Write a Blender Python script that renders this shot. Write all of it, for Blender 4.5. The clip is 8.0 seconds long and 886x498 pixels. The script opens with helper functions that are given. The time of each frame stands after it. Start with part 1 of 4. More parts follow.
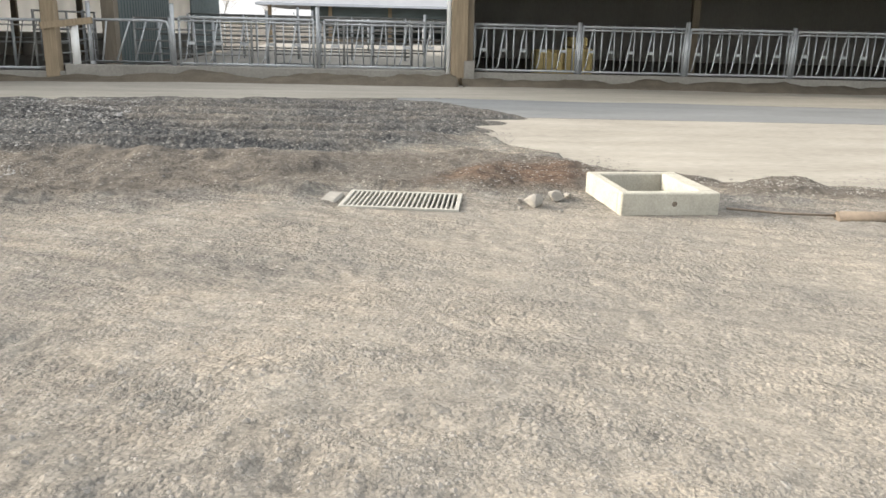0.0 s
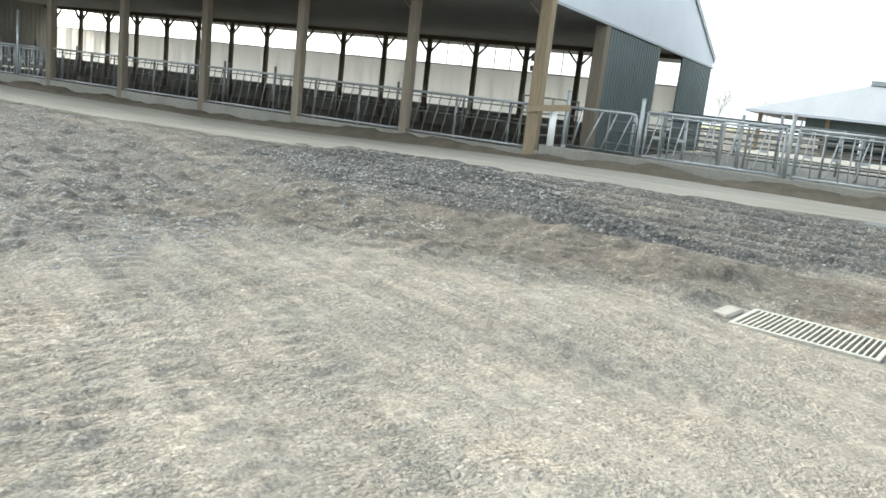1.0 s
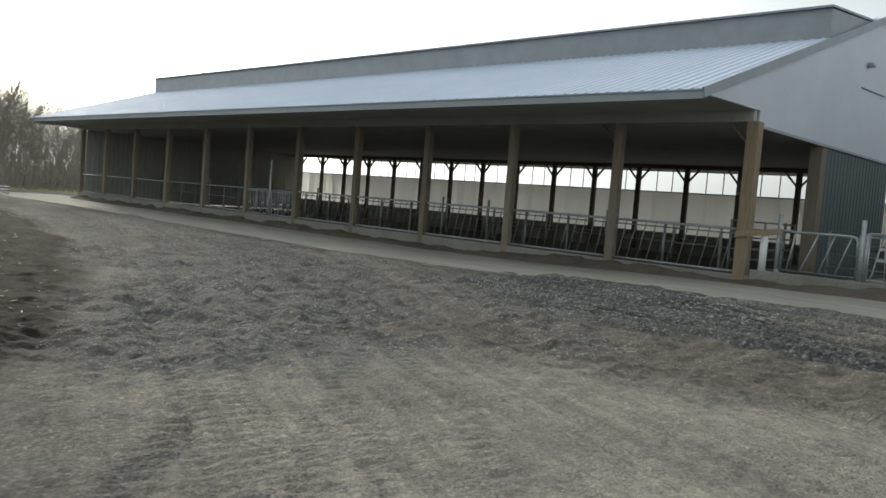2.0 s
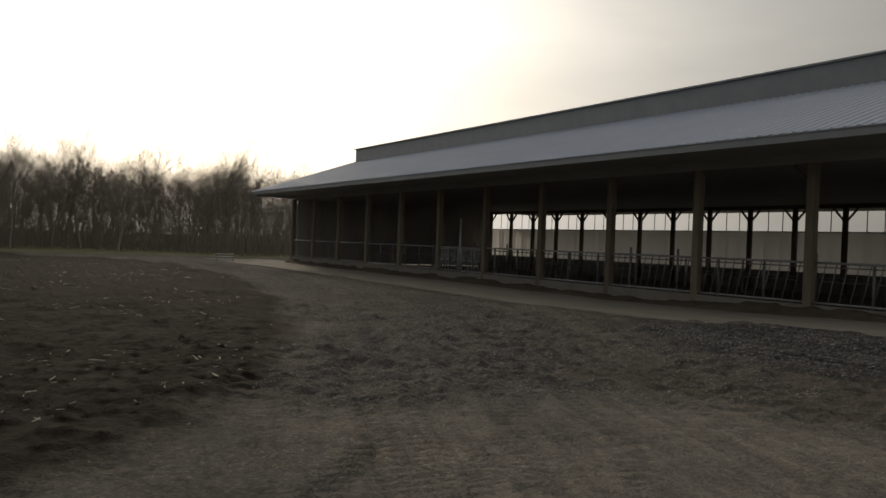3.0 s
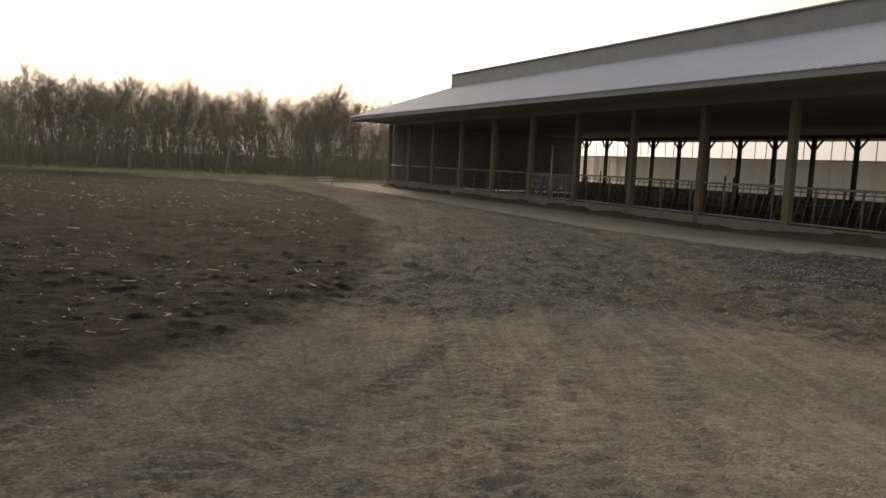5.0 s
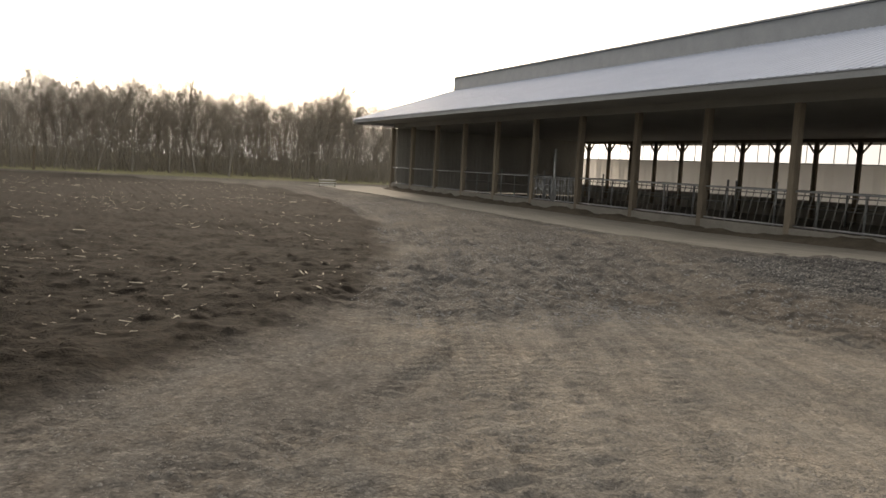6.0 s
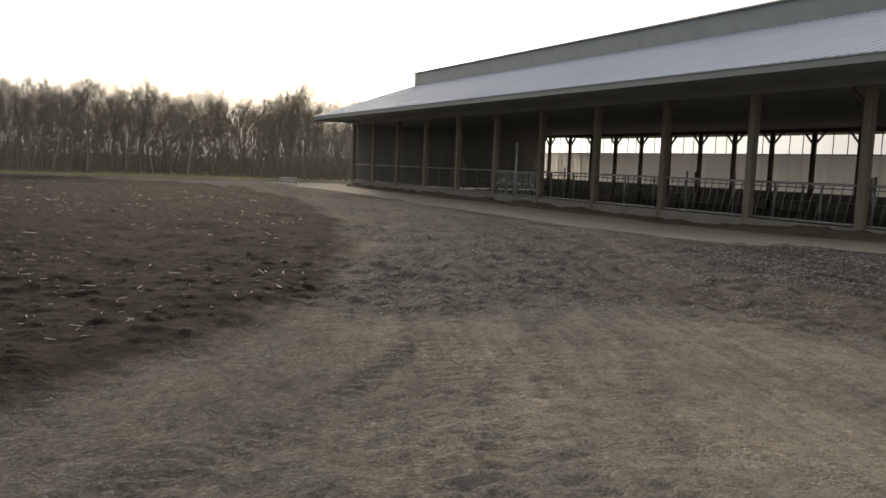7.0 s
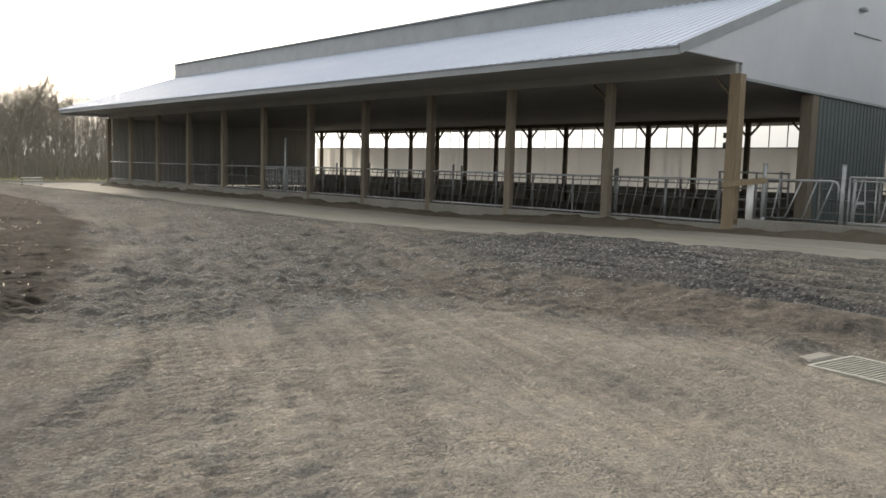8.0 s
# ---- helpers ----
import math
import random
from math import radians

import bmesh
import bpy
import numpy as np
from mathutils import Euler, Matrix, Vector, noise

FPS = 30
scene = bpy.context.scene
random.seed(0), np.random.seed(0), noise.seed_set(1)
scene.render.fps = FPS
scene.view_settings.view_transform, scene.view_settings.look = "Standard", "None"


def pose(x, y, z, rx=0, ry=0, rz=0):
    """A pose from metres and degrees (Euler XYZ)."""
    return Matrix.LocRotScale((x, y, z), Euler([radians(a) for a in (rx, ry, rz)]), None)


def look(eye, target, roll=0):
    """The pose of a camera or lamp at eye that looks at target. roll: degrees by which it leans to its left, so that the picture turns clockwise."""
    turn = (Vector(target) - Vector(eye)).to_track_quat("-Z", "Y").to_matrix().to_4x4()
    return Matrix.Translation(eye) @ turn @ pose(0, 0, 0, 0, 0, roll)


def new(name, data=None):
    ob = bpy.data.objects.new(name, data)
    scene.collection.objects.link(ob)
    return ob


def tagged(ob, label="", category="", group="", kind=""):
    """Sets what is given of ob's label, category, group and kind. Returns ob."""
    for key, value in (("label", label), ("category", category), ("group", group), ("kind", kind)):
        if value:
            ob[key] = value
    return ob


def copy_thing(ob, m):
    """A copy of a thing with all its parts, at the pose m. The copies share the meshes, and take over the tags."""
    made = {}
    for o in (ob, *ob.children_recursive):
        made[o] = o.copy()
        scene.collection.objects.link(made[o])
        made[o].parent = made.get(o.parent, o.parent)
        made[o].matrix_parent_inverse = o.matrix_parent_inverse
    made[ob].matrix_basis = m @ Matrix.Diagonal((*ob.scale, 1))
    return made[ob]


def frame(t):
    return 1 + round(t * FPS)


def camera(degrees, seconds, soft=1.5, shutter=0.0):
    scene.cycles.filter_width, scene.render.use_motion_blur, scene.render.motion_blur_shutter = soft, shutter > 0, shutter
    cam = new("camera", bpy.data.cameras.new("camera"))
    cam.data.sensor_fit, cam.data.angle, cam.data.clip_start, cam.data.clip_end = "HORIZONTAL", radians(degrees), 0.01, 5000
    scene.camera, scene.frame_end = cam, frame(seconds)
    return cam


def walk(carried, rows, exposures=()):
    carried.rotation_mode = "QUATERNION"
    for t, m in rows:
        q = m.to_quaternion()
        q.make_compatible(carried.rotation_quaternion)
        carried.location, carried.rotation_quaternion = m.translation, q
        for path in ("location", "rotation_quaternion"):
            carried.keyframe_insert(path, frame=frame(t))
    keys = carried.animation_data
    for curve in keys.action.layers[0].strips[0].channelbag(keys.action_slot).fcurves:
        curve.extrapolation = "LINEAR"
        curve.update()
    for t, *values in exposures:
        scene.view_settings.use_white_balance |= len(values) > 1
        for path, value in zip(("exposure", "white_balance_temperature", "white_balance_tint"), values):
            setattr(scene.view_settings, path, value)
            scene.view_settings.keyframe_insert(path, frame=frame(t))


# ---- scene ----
cam = camera(57.98, 8.0, soft=1.6)
PATH = [
    (0, pose(-0.214, 2.342, 1.577, 74.34, -1.32, -94.41)),
    (0.5, pose(0.044, 2.060, 1.552, 76.73, -2.03, -87.80)),
    (0.7, pose(0.125, 2.001, 1.551, 77.55, -4.28, -85.19)),
    (0.8, pose(0.190, 1.900, 1.552, 78.291, -5.106, -77.883)),
    (1, pose(0.320, 1.855, 1.510, 78.937, -6.487, -60.663)),
    (1.2, pose(0.220, 1.780, 1.590, 80.684, -7.016, -48.458)),
    (2.3, pose(-0.093, 1.086, 1.586, 89.08, -3.74, -42.45)),
    (2.5, pose(-0.125, 0.957, 1.571, 90.12, -2.65, -34.88)),
    (3, pose(-0.221, 0.650, 1.571, 89.65, -2.30, -31.62)),
    (3.5, pose(-0.310, 0.319, 1.583, 87.88, -2.64, -31.44)),
    (4, pose(-0.329, 0.032, 1.574, 87.06, -3.05, -31.23)),
    (4.5, pose(-0.370, -0.175, 1.601, 83.91, -2.64, -25.01)),
    (6, pose(-0.483, -0.235, 1.614, 84.19, -3.07, -24.53)),
    (6.5, pose(-0.469, -0.220, 1.609, 84.19, -2.88, -24.49)),
    (7, pose(-0.411, -0.156, 1.596, 84.03, -2.20, -27.20)),
    (7.5, pose(-0.272, -0.080, 1.569, 83.48, -1.30, -38.50)),
    (8, pose(0.000, -0.000, 1.575, 84.25, -1.52, -43.07)),
]
EXPOSURES = [
    (0, 1.73, 6500, 9), (0.6, 1.80, 6300, 6), (1.0, 2.0, 6050, 1), (1.2, 2.0, 6050, 0), (2.3, 0.15, 6250, 3), (2.5, -0.1, 6400, 4),
    (2.8, -1.15, 6800, 7), (3.5, -1.15, 7300, 10), (4.5, -0.85, 7700, 13), (5.8, 0.4, 7250, 12), (6.5, 0.18, 7150, 11), (7.0, 0.0, 6950, 9), (7.5, 0.98, 6700, 8), (8.0, 0.85, 6650, 8),
]
walk(cam, PATH, EXPOSURES)

# ---- world and sun ----
SUN_AZ, SUN_EL = 13.0, 19.0  # degrees right of +y, and above the horizon
sun_way = Vector((math.sin(radians(SUN_AZ)) * math.cos(radians(SUN_EL)), math.cos(radians(SUN_AZ)) * math.cos(radians(SUN_EL)), math.sin(radians(SUN_EL))))
world = bpy.data.worlds.new("hazy_sky")
scene.world = world
world.use_nodes = True
wn, wl = world.node_tree.nodes, world.node_tree.links
wn.clear()
sky = wn.new("ShaderNodeTexSky")
sky.sky_type, sky.sun_disc = "NISHITA", False
sky.sun_elevation, sky.sun_rotation = radians(SUN_EL), radians(SUN_AZ)
sky.air_density, sky.dust_density, sky.ozone_density = 1.0, 6.0, 0.6
bg, bg2, mix, wout = wn.new("ShaderNodeBackground"), wn.new("ShaderNodeBackground"), wn.new("ShaderNodeAddShader"), wn.new("ShaderNodeOutputWorld")
bg.inputs["Strength"].default_value = 0.035
wl.new(sky.outputs["Color"], bg.inputs["Color"])
# thin high cloud over the sky
tc, wnoise, wramp = wn.new("ShaderNodeTexCoord"), wn.new("ShaderNodeTexNoise"), wn.new("ShaderNodeValToRGB")
wmap = wn.new("ShaderNodeMapping")
wmap.inputs["Scale"].default_value = (1.2, 1.2, 5.0)
wnoise.inputs["Scale"].default_value, wnoise.inputs["Detail"].default_value = 2.2, 4.0
wramp.color_ramp.elements[0].position, wramp.color_ramp.elements[1].position = 0.35, 0.7
wramp.color_ramp.elements[0].color, wramp.color_ramp.elements[1].color = (0.74, 0.75, 0.77, 1), (0.96, 0.95, 0.93, 1)
wl.new(tc.outputs["Generated"], wmap.inputs["Vector"])
wl.new(wmap.outputs["Vector"], wnoise.inputs["Vector"])
wl.new(wnoise.outputs["Fac"], wramp.inputs["Fac"])
wl.new(wramp.outputs["Color"], bg2.inputs["Color"])
# the haze is brightest round the veiled sun
dot, lobe, gain = wn.new("ShaderNodeVectorMath"), wn.new("ShaderNodeMath"), wn.new("ShaderNodeMath")
dot.operation, lobe.operation, gain.operation = "DOT_PRODUCT", "POWER", "MULTIPLY_ADD"
lobe.use_clamp = True
lobe.inputs[1].default_value, gain.inputs[1].default_value, gain.inputs[2].default_value = 6.0, 2.6, 0.42
wl.new(tc.outputs["Generated"], dot.inputs[0])
dot.inputs[1].default_value = sun_way
wl.new(dot.outputs["Value"], lobe.inputs[0])
wl.new(lobe.outputs[0], gain.inputs[0])
wl.new(gain.outputs[0], bg2.inputs["Strength"])
wl.new(bg.outputs[0], mix.inputs[0])
wl.new(bg2.outputs[0], mix.inputs[1])
wl.new(mix.outputs[0], wout.inputs["Surface"])
sun_lamp = bpy.data.lights.new("sun", "SUN")
sun_lamp.energy, sun_lamp.angle, sun_lamp.color = 1.8, radians(6.0), (1.0, 0.88, 0.74)
sun = new("sun", sun_lamp)
sun.matrix_world = look(sun_way * 100, (0, 0, 0))


# ---- materials ----
def material(name, dark, light, rough=0.8, metal=0.0, scale=3.0, fine=40.0, bump=0.3, dist=0.01, stretch=(1, 1, 1), spread=0.25, per_object=0.0):
    m = bpy.data.materials.new(name)
    m.use_nodes = True
    n, l = m.node_tree.nodes, m.node_tree.links
    b = n["Principled BSDF"]
    co, mp = n.new("ShaderNodeTexCoord"), n.new("ShaderNodeMapping")
    mp.inputs["Scale"].default_value = stretch
    l.new(co.outputs["Object"], mp.inputs["Vector"])
    big, small, add = n.new("ShaderNodeTexNoise"), n.new("ShaderNodeTexNoise"), n.new("ShaderNodeMath")
    big.inputs["Scale"].default_value, big.inputs["Detail"].default_value = scale, 4
    small.inputs["Scale"].default_value, small.inputs["Detail"].default_value = fine, 3
    add.operation = "MULTIPLY_ADD"
    add.inputs[1].default_value = 0.45
    l.new(mp.outputs[0], big.inputs["Vector"])
    l.new(mp.outputs[0], small.inputs["Vector"])
    l.new(small.outputs["Fac"], add.inputs[0])
    half = n.new("ShaderNodeMath")
    half.operation = "MULTIPLY"
    half.inputs[1].default_value = 0.55
    l.new(big.outputs["Fac"], half.inputs[0])
    l.new(half.outputs[0], add.inputs[2])
    ramp = n.new("ShaderNodeValToRGB")
    ramp.color_ramp.elements[0].position, ramp.color_ramp.elements[1].position = 0.5 - spread, 0.5 + spread
    ramp.color_ramp.elements[0].color, ramp.color_ramp.elements[1].color = (*dark, 1), (*light, 1)
    l.new(add.outputs[0], ramp.inputs["Fac"])
    colour = ramp.outputs["Color"]
    if per_object:
        info, hsv, rng = n.new("ShaderNodeObjectInfo"), n.new("ShaderNodeHueSaturation"), n.new("ShaderNodeMapRange")
        rng.inputs["To Min"].default_value, rng.inputs["To Max"].default_value = 1 - per_object, 1 + per_object
        l.new(info.outputs["Random"], rng.inputs["Value"])
        l.new(rng.outputs[0], hsv.inputs["Value"])
        l.new(colour, hsv.inputs["Color"])
        colour = hsv.outputs["Color"]
    l.new(colour, b.inputs["Base Color"])
    bp = n.new("ShaderNodeBump")
    bp.inputs["Strength"].default_value, bp.inputs["Distance"].default_value = bump, dist
    l.new(add.outputs[0], bp.inputs["Height"])
    l.new(bp.outputs[0], b.inputs["Normal"])
    b.inputs["Roughness"].default_value, b.inputs["Metallic"].default_value = rough, metal
    b.inputs["Specular IOR Level"].default_value = 0.12 if rough > 0.8 else 0.4
    return m


WOOD = material("weathered_timber", (0.15, 0.12, 0.085), (0.33, 0.26, 0.175), 0.85, 0, 4, 60, 0.5, 0.01, (6, 6, 0.5), per_object=0.15)
WOOD_DARK = material("old_timber", (0.10, 0.085, 0.065), (0.22, 0.18, 0.13), 0.9, 0, 4, 60, 0.5, 0.01, (6, 6, 0.5), per_object=0.15)
OLD_WOOD = material("greyed_timber", (0.13, 0.113, 0.09), (0.27, 0.23, 0.178), 0.9, 0, 4, 60, 0.5, 0.01, (6, 6, 0.5), per_object=0.15)
STEEL = material("galvanised_steel", (0.26, 0.275, 0.285), (0.46, 0.475, 0.485), 0.5, 0.5, 6, 50, 0.15, 0.003, per_object=0.12)
ROOF = material("painted_roof_metal", (0.40, 0.45, 0.55), (0.50, 0.55, 0.65), 0.62, 0.1, 0.6, 12, 0.08, 0.004)
TRIM = material("grey_trim_metal", (0.22, 0.24, 0.255), (0.32, 0.34, 0.355), 0.5, 0.2, 2, 30, 0.1, 0.003)
WHITE = material("white_cladding", (0.42, 0.44, 0.48), (0.53, 0.55, 0.59), 0.5, 0.1, 0.8, 25, 0.1, 0.003)
DARK_CLAD = material("dark_green_cladding", (0.055, 0.075, 0.075), (0.10, 0.125, 0.125), 0.5, 0.1, 1.0, 25, 0.1, 0.003)
CEILING = material("unlit_soffit_metal", (0.25, 0.25, 0.24), (0.36, 0.36, 0.345), 0.7, 0.0, 0.8, 20, 0.1, 0.003)
CONCRETE = material("dusty_concrete", (0.20, 0.186, 0.160), (0.335, 0.312, 0.268), 0.9, 0, 0.9, 14, 0.3, 0.006, (2.5, 0.5, 1), spread=0.2)
GUTTER = material("damp_grey_concrete", (0.13, 0.135, 0.135), (0.215, 0.22, 0.22), 0.85, 0, 0.9, 14, 0.3, 0.006, (2.5, 0.5, 1))
FAR_ROOF = material("weathered_roof_metal", (0.20, 0.21, 0.225), (0.30, 0.31, 0.325), 0.6, 0.1, 0.3, 8, 0.1, 0.004, (0.3, 2, 1))
CURB = material("curb_concrete", (0.17, 0.16, 0.14), (0.30, 0.285, 0.255), 0.9, 0, 1.2, 22, 0.4, 0.008)
PRECAST = material("precast_concrete", (0.25, 0.24, 0.20), (0.46, 0.44, 0.375), 0.9, 0, 5, 60, 0.5, 0.008)
FEED = material("trampled_feed", (0.066, 0.057, 0.044), (0.15, 0.128, 0.098), 1.0, 0, 3, 50, 1.0, 0.03)
STONE = material("gravel_stone", (0.12, 0.113, 0.101), (0.30, 0.284, 0.256), 0.95, 0, 3, 40, 0.4, 0.01)
MANURE = material("soiled_floor", (0.045, 0.04, 0.033), (0.11, 0.10, 0.085), 0.8, 0, 1.2, 22, 0.4, 0.01)
INNER = material("grey_board_lining", (0.24, 0.235, 0.215), (0.37, 0.36, 0.33), 0.85, 0, 1.0, 25, 0.2, 0.004, (1, 1, 0.2))
DIRTY_STEEL = material("soiled_steel", (0.13, 0.13, 0.125), (0.30, 0.30, 0.29), 0.6, 0.5, 6, 50, 0.15, 0.003, per_object=0.15)
STALK = material("dry_stalk", (0.42, 0.38, 0.29), (0.78, 0.72, 0.58), 0.9, 0, 3, 40, 0.3, 0.005)
SOIL = material("soil_clod", (0.014, 0.012, 0.009), (0.042, 0.035, 0.027), 1.0, 0, 4, 40, 0.8, 0.02)
BARK = material("grey_bark", (0.20, 0.185, 0.165), (0.34, 0.315, 0.28), 0.95, 0, 3, 40, 0.4, 0.02)
TWIG = material("bare_twigs", (0.22, 0.20, 0.175), (0.36, 0.33, 0.285), 0.95, 0, 0.5, 8, 0.2, 0.02)
STRAW = material("straw_bale", (0.42, 0.32, 0.13), (0.66, 0.53, 0.25), 0.95, 0, 4, 60, 0.8, 0.02, (1, 1, 6))
PVC = material("white_plastic", (0.66, 0.66, 0.64), (0.80, 0.80, 0.78), 0.45, 0, 3, 30, 0.1, 0.003)
BLACK = material("black_plastic", (0.02, 0.02, 0.02), (0.045, 0.045, 0.045), 0.5, 0, 3, 30, 0.1, 0.003)
CLAY = material("brown_plastic_pipe", (0.09, 0.072, 0.055), (0.20, 0.16, 0.12), 0.7, 0, 3, 30, 0.2, 0.004)
CAST = material("cast_iron_grate", (0.24, 0.235, 0.21), (0.42, 0.41, 0.36), 0.75, 0.1, 6, 60, 0.3, 0.004)

CURTAIN = bpy.data.materials.new("curtain_fabric")
CURTAIN.use_nodes = True
_n, _l = CURTAIN.node_tree.nodes, CURTAIN.node_tree.links
_b = _n["Principled BSDF"]
_b.inputs["Base Color"].default_value, _b.inputs["Roughness"].default_value = (0.74, 0.71, 0.66, 1), 0.9
_tr, _mx = _n.new("ShaderNodeBsdfTranslucent"), _n.new("ShaderNodeMixShader")
_tr.inputs["Color"].default_value = (0.92, 0.89, 0.84, 1)
_weave = _n.new("ShaderNodeTexNoise")
_weave.inputs["Scale"].default_value = 1.5
_rg = _n.new("ShaderNodeMapRange")
_rg.inputs["To Min"].default_value, _rg.inputs["To Max"].default_value = 0.65, 0.85
_l.new(_weave.outputs["Fac"], _rg.inputs["Value"])
_l.new(_rg.outputs[0], _mx.inputs["Fac"])
_l.new(_b.outputs[0], _mx.inputs[1])
_l.new(_tr.outputs[0], _mx.inputs[2])
_l.new(_mx.outputs[0], _n["Material Output"].inputs["Surface"])


def ground_material():
    """Gravel, tilled soil, dark stone and brown mud, blended by the masks kept on the ground sheet."""
    m = bpy.data.materials.new("yard_ground")
    m.use_nodes = True
    n, l = m.node_tree.nodes, m.node_tree.links
    b = n["Principled BSDF"]
    geo = n.new("ShaderNodeNewGeometry")

    def noise_tex(scale, detail, stretch=None):
        t = n.new("ShaderNodeTexNoise")
        t.inputs["Scale"].default_value, t.inputs["Detail"].default_value, t.inputs["Roughness"].default_value = scale, detail, 0.62
        src = geo.outputs["Position"]
        if stretch:
            mp = n.new("ShaderNodeMapping")
            mp.vector_type = "TEXTURE"  # turned first, then stretched
            mp.inputs["Rotation"].default_value = (0, 0, radians(-stretch[1]))
            mp.inputs["Scale"].default_value = [1 / f for f in stretch[0]]
            l.new(src, mp.inputs["Vector"])
            src = mp.outputs[0]
        l.new(src, t.inputs["Vector"])
        return t.outputs["Fac"]

    def ramp(fac, *stops):
        r = n.new("ShaderNodeValToRGB")
        el = r.color_ramp.elements
        while len(el) < len(stops):
            el.new(0.5)
        for e, (p, c) in zip(el, stops):
            e.position, e.color = p, (*c, 1)
        l.new(fac, r.inputs["Fac"])
        return r.outputs["Color"]

    def mixc(fac, a, c, mode="MIX"):
        x = n.new("ShaderNodeMix")
        x.data_type, x.blend_type = "RGBA", mode
        if isinstance(fac, float):
            x.inputs[0].default_value = fac
        else:
            l.new(fac, x.inputs[0])
        l.new(a, x.inputs[6])
        l.new(c, x.inputs[7])
        return x.outputs[2]

    def mask(name):
        a = n.new("ShaderNodeAttribute")
        a.attribute_name = name
        return a.outputs["Fac"]

    vor = n.new("ShaderNodeTexVoronoi")
    vor.inputs["Scale"].default_value = 34
    l.new(geo.outputs["Position"], vor.inputs["Vector"])
    sep = n.new("ShaderNodeSeparateColor")
    l.new(vor.outputs["Color"], sep.inputs["Color"])
    patch, grain, streak = noise_tex(0.55, 6), noise_tex(9, 5), noise_tex(1.0, 6, ((8.0, 0.5, 1), 22))
    gravel = ramp(grain, (0.28, (0.120, 0.112, 0.100)), (0.52, (0.175, 0.164, 0.146)), (0.75, (0.232, 0.218, 0.194)))
    grit = n.new("ShaderNodeTexVoronoi")
    grit.inputs["Scale"].default_value = 85
    l.new(geo.outputs["Position"], grit.inputs["Vector"])
    gsep = n.new("ShaderNodeSeparateColor")
    l.new(grit.outputs["Color"], gsep.inputs["Color"])
    bits = ramp(sep.outputs["Red"], (0.0, (0.09, 0.085, 0.08)), (0.6, (0.21, 0.195, 0.172)), (0.93, (0.29, 0.27, 0.24)), (1.0, (0.46, 0.44, 0.40)))
    gravel = mixc(0.34, gravel, bits)
    gravel = mixc(0.7, gravel, ramp(gsep.outputs["Blue"], (0.0, (0.55, 0.56, 0.58)), (0.5, (1.0, 1.0, 1.0)), (1.0, (1.4, 1.38, 1.34))), "MULTIPLY")
    gaps = ramp(vor.outputs["Distance"], (0.35, (1.0, 1.0, 1.0)), (0.75, (0.55, 0.54, 0.53)))
    gravel = mixc(0.45, gravel, gaps, "MULTIPLY")
    gravel = mixc(0.85, gravel, ramp(patch, (0.34, (0.60, 0.61, 0.64)), (0.5, (0.97, 0.96, 0.94)), (0.64, (1.18, 1.14, 1.08))), "MULTIPLY")
    comb = ramp(streak, (0.36, (0.60, 0.61, 0.64)), (0.5, (0.96, 0.96, 0.96)), (0.62, (1.20, 1.18, 1.14)))
    gravel = mixc(0.6, gravel, comb, "MULTIPLY")
    clump = ramp(noise_tex(6.5, 7), (0.38, (0.66, 0.67, 0.69)), (0.50, (0.98, 0.98, 0.98)), (0.62, (1.26, 1.24, 1.21)))
    tint = noise_tex(2.1, 3)
    gravel = mixc(0.5, gravel, ramp(tint, (0.36, (0.9, 0.97, 1.05)), (0.5, (1.0, 1.0, 1.0)), (0.66, (1.08, 0.99, 0.91))), "MULTIPLY")
    soil = ramp(grain, (0.3, (0.007, 0.006, 0.005)), (0.7, (0.032, 0.027, 0.021)))
    soil = mixc(0.7, soil, ramp(patch, (0.35, (0.75, 0.77, 0.78)), (0.65, (1.25, 1.2, 1.13))), "MULTIPLY")
    stone = ramp(grain, (0.3, (0.042, 0.044, 0.046)), (0.7, (0.12, 0.122, 0.121)))
    stone = mixc(0.45, stone, ramp(sep.outputs["Green"], (0.3, (0.05, 0.052, 0.055)), (0.9, (0.17, 0.165, 0.155)), (1.0, (0.33, 0.32, 0.30))))
    stone = mixc(0.8, stone, gaps, "MULTIPLY")
    cobble = n.new("ShaderNodeTexVoronoi")
    cobble.inputs["Scale"].default_value, cobble.inputs["Randomness"].default_value = 17, 1.0
    l.new(geo.outputs["Position"], cobble.inputs["Vector"])
    csep = n.new("ShaderNodeSeparateColor")
    l.new(cobble.outputs["Color"], csep.inputs["Color"])
    stone = mixc(0.6, stone, ramp(csep.outputs["Red"], (0.0, (0.5, 0.51, 0.53)), (0.5, (0.95, 0.95, 0.95)), (0.85, (1.3, 1.29, 1.26)), (1.0, (1.9, 1.87, 1.8))), "MULTIPLY")
    # Streaks paint the shade lines of the furrows into the stone colour.
    raked = noise_tex(1.0, 4, ((7.0, 0.35, 1), 2))
    stone = mixc(0.75, stone, ramp(raked, (0.34, (0.50, 0.50, 0.51)), (0.5, (0.95, 0.95, 0.95)), (0.66, (1.35, 1.33, 1.28))), "MULTIPLY")
    mud = ramp(grain, (0.3, (0.044, 0.038, 0.032)), (0.7, (0.118, 0.105, 0.089)))
    clay = ramp(grain, (0.3, (0.046, 0.031, 0.023)), (0.7, (0.135, 0.093, 0.067)))
    mud = mixc(0.15, mud, bits)
    grass = ramp(grain, (0.3, (0.16, 0.16, 0.08)), (0.7, (0.34, 0.32, 0.19)))
    dust = ramp(grain, (0.3, (0.192, 0.178, 0.154)), (0.7, (0.262, 0.243, 0.211)))
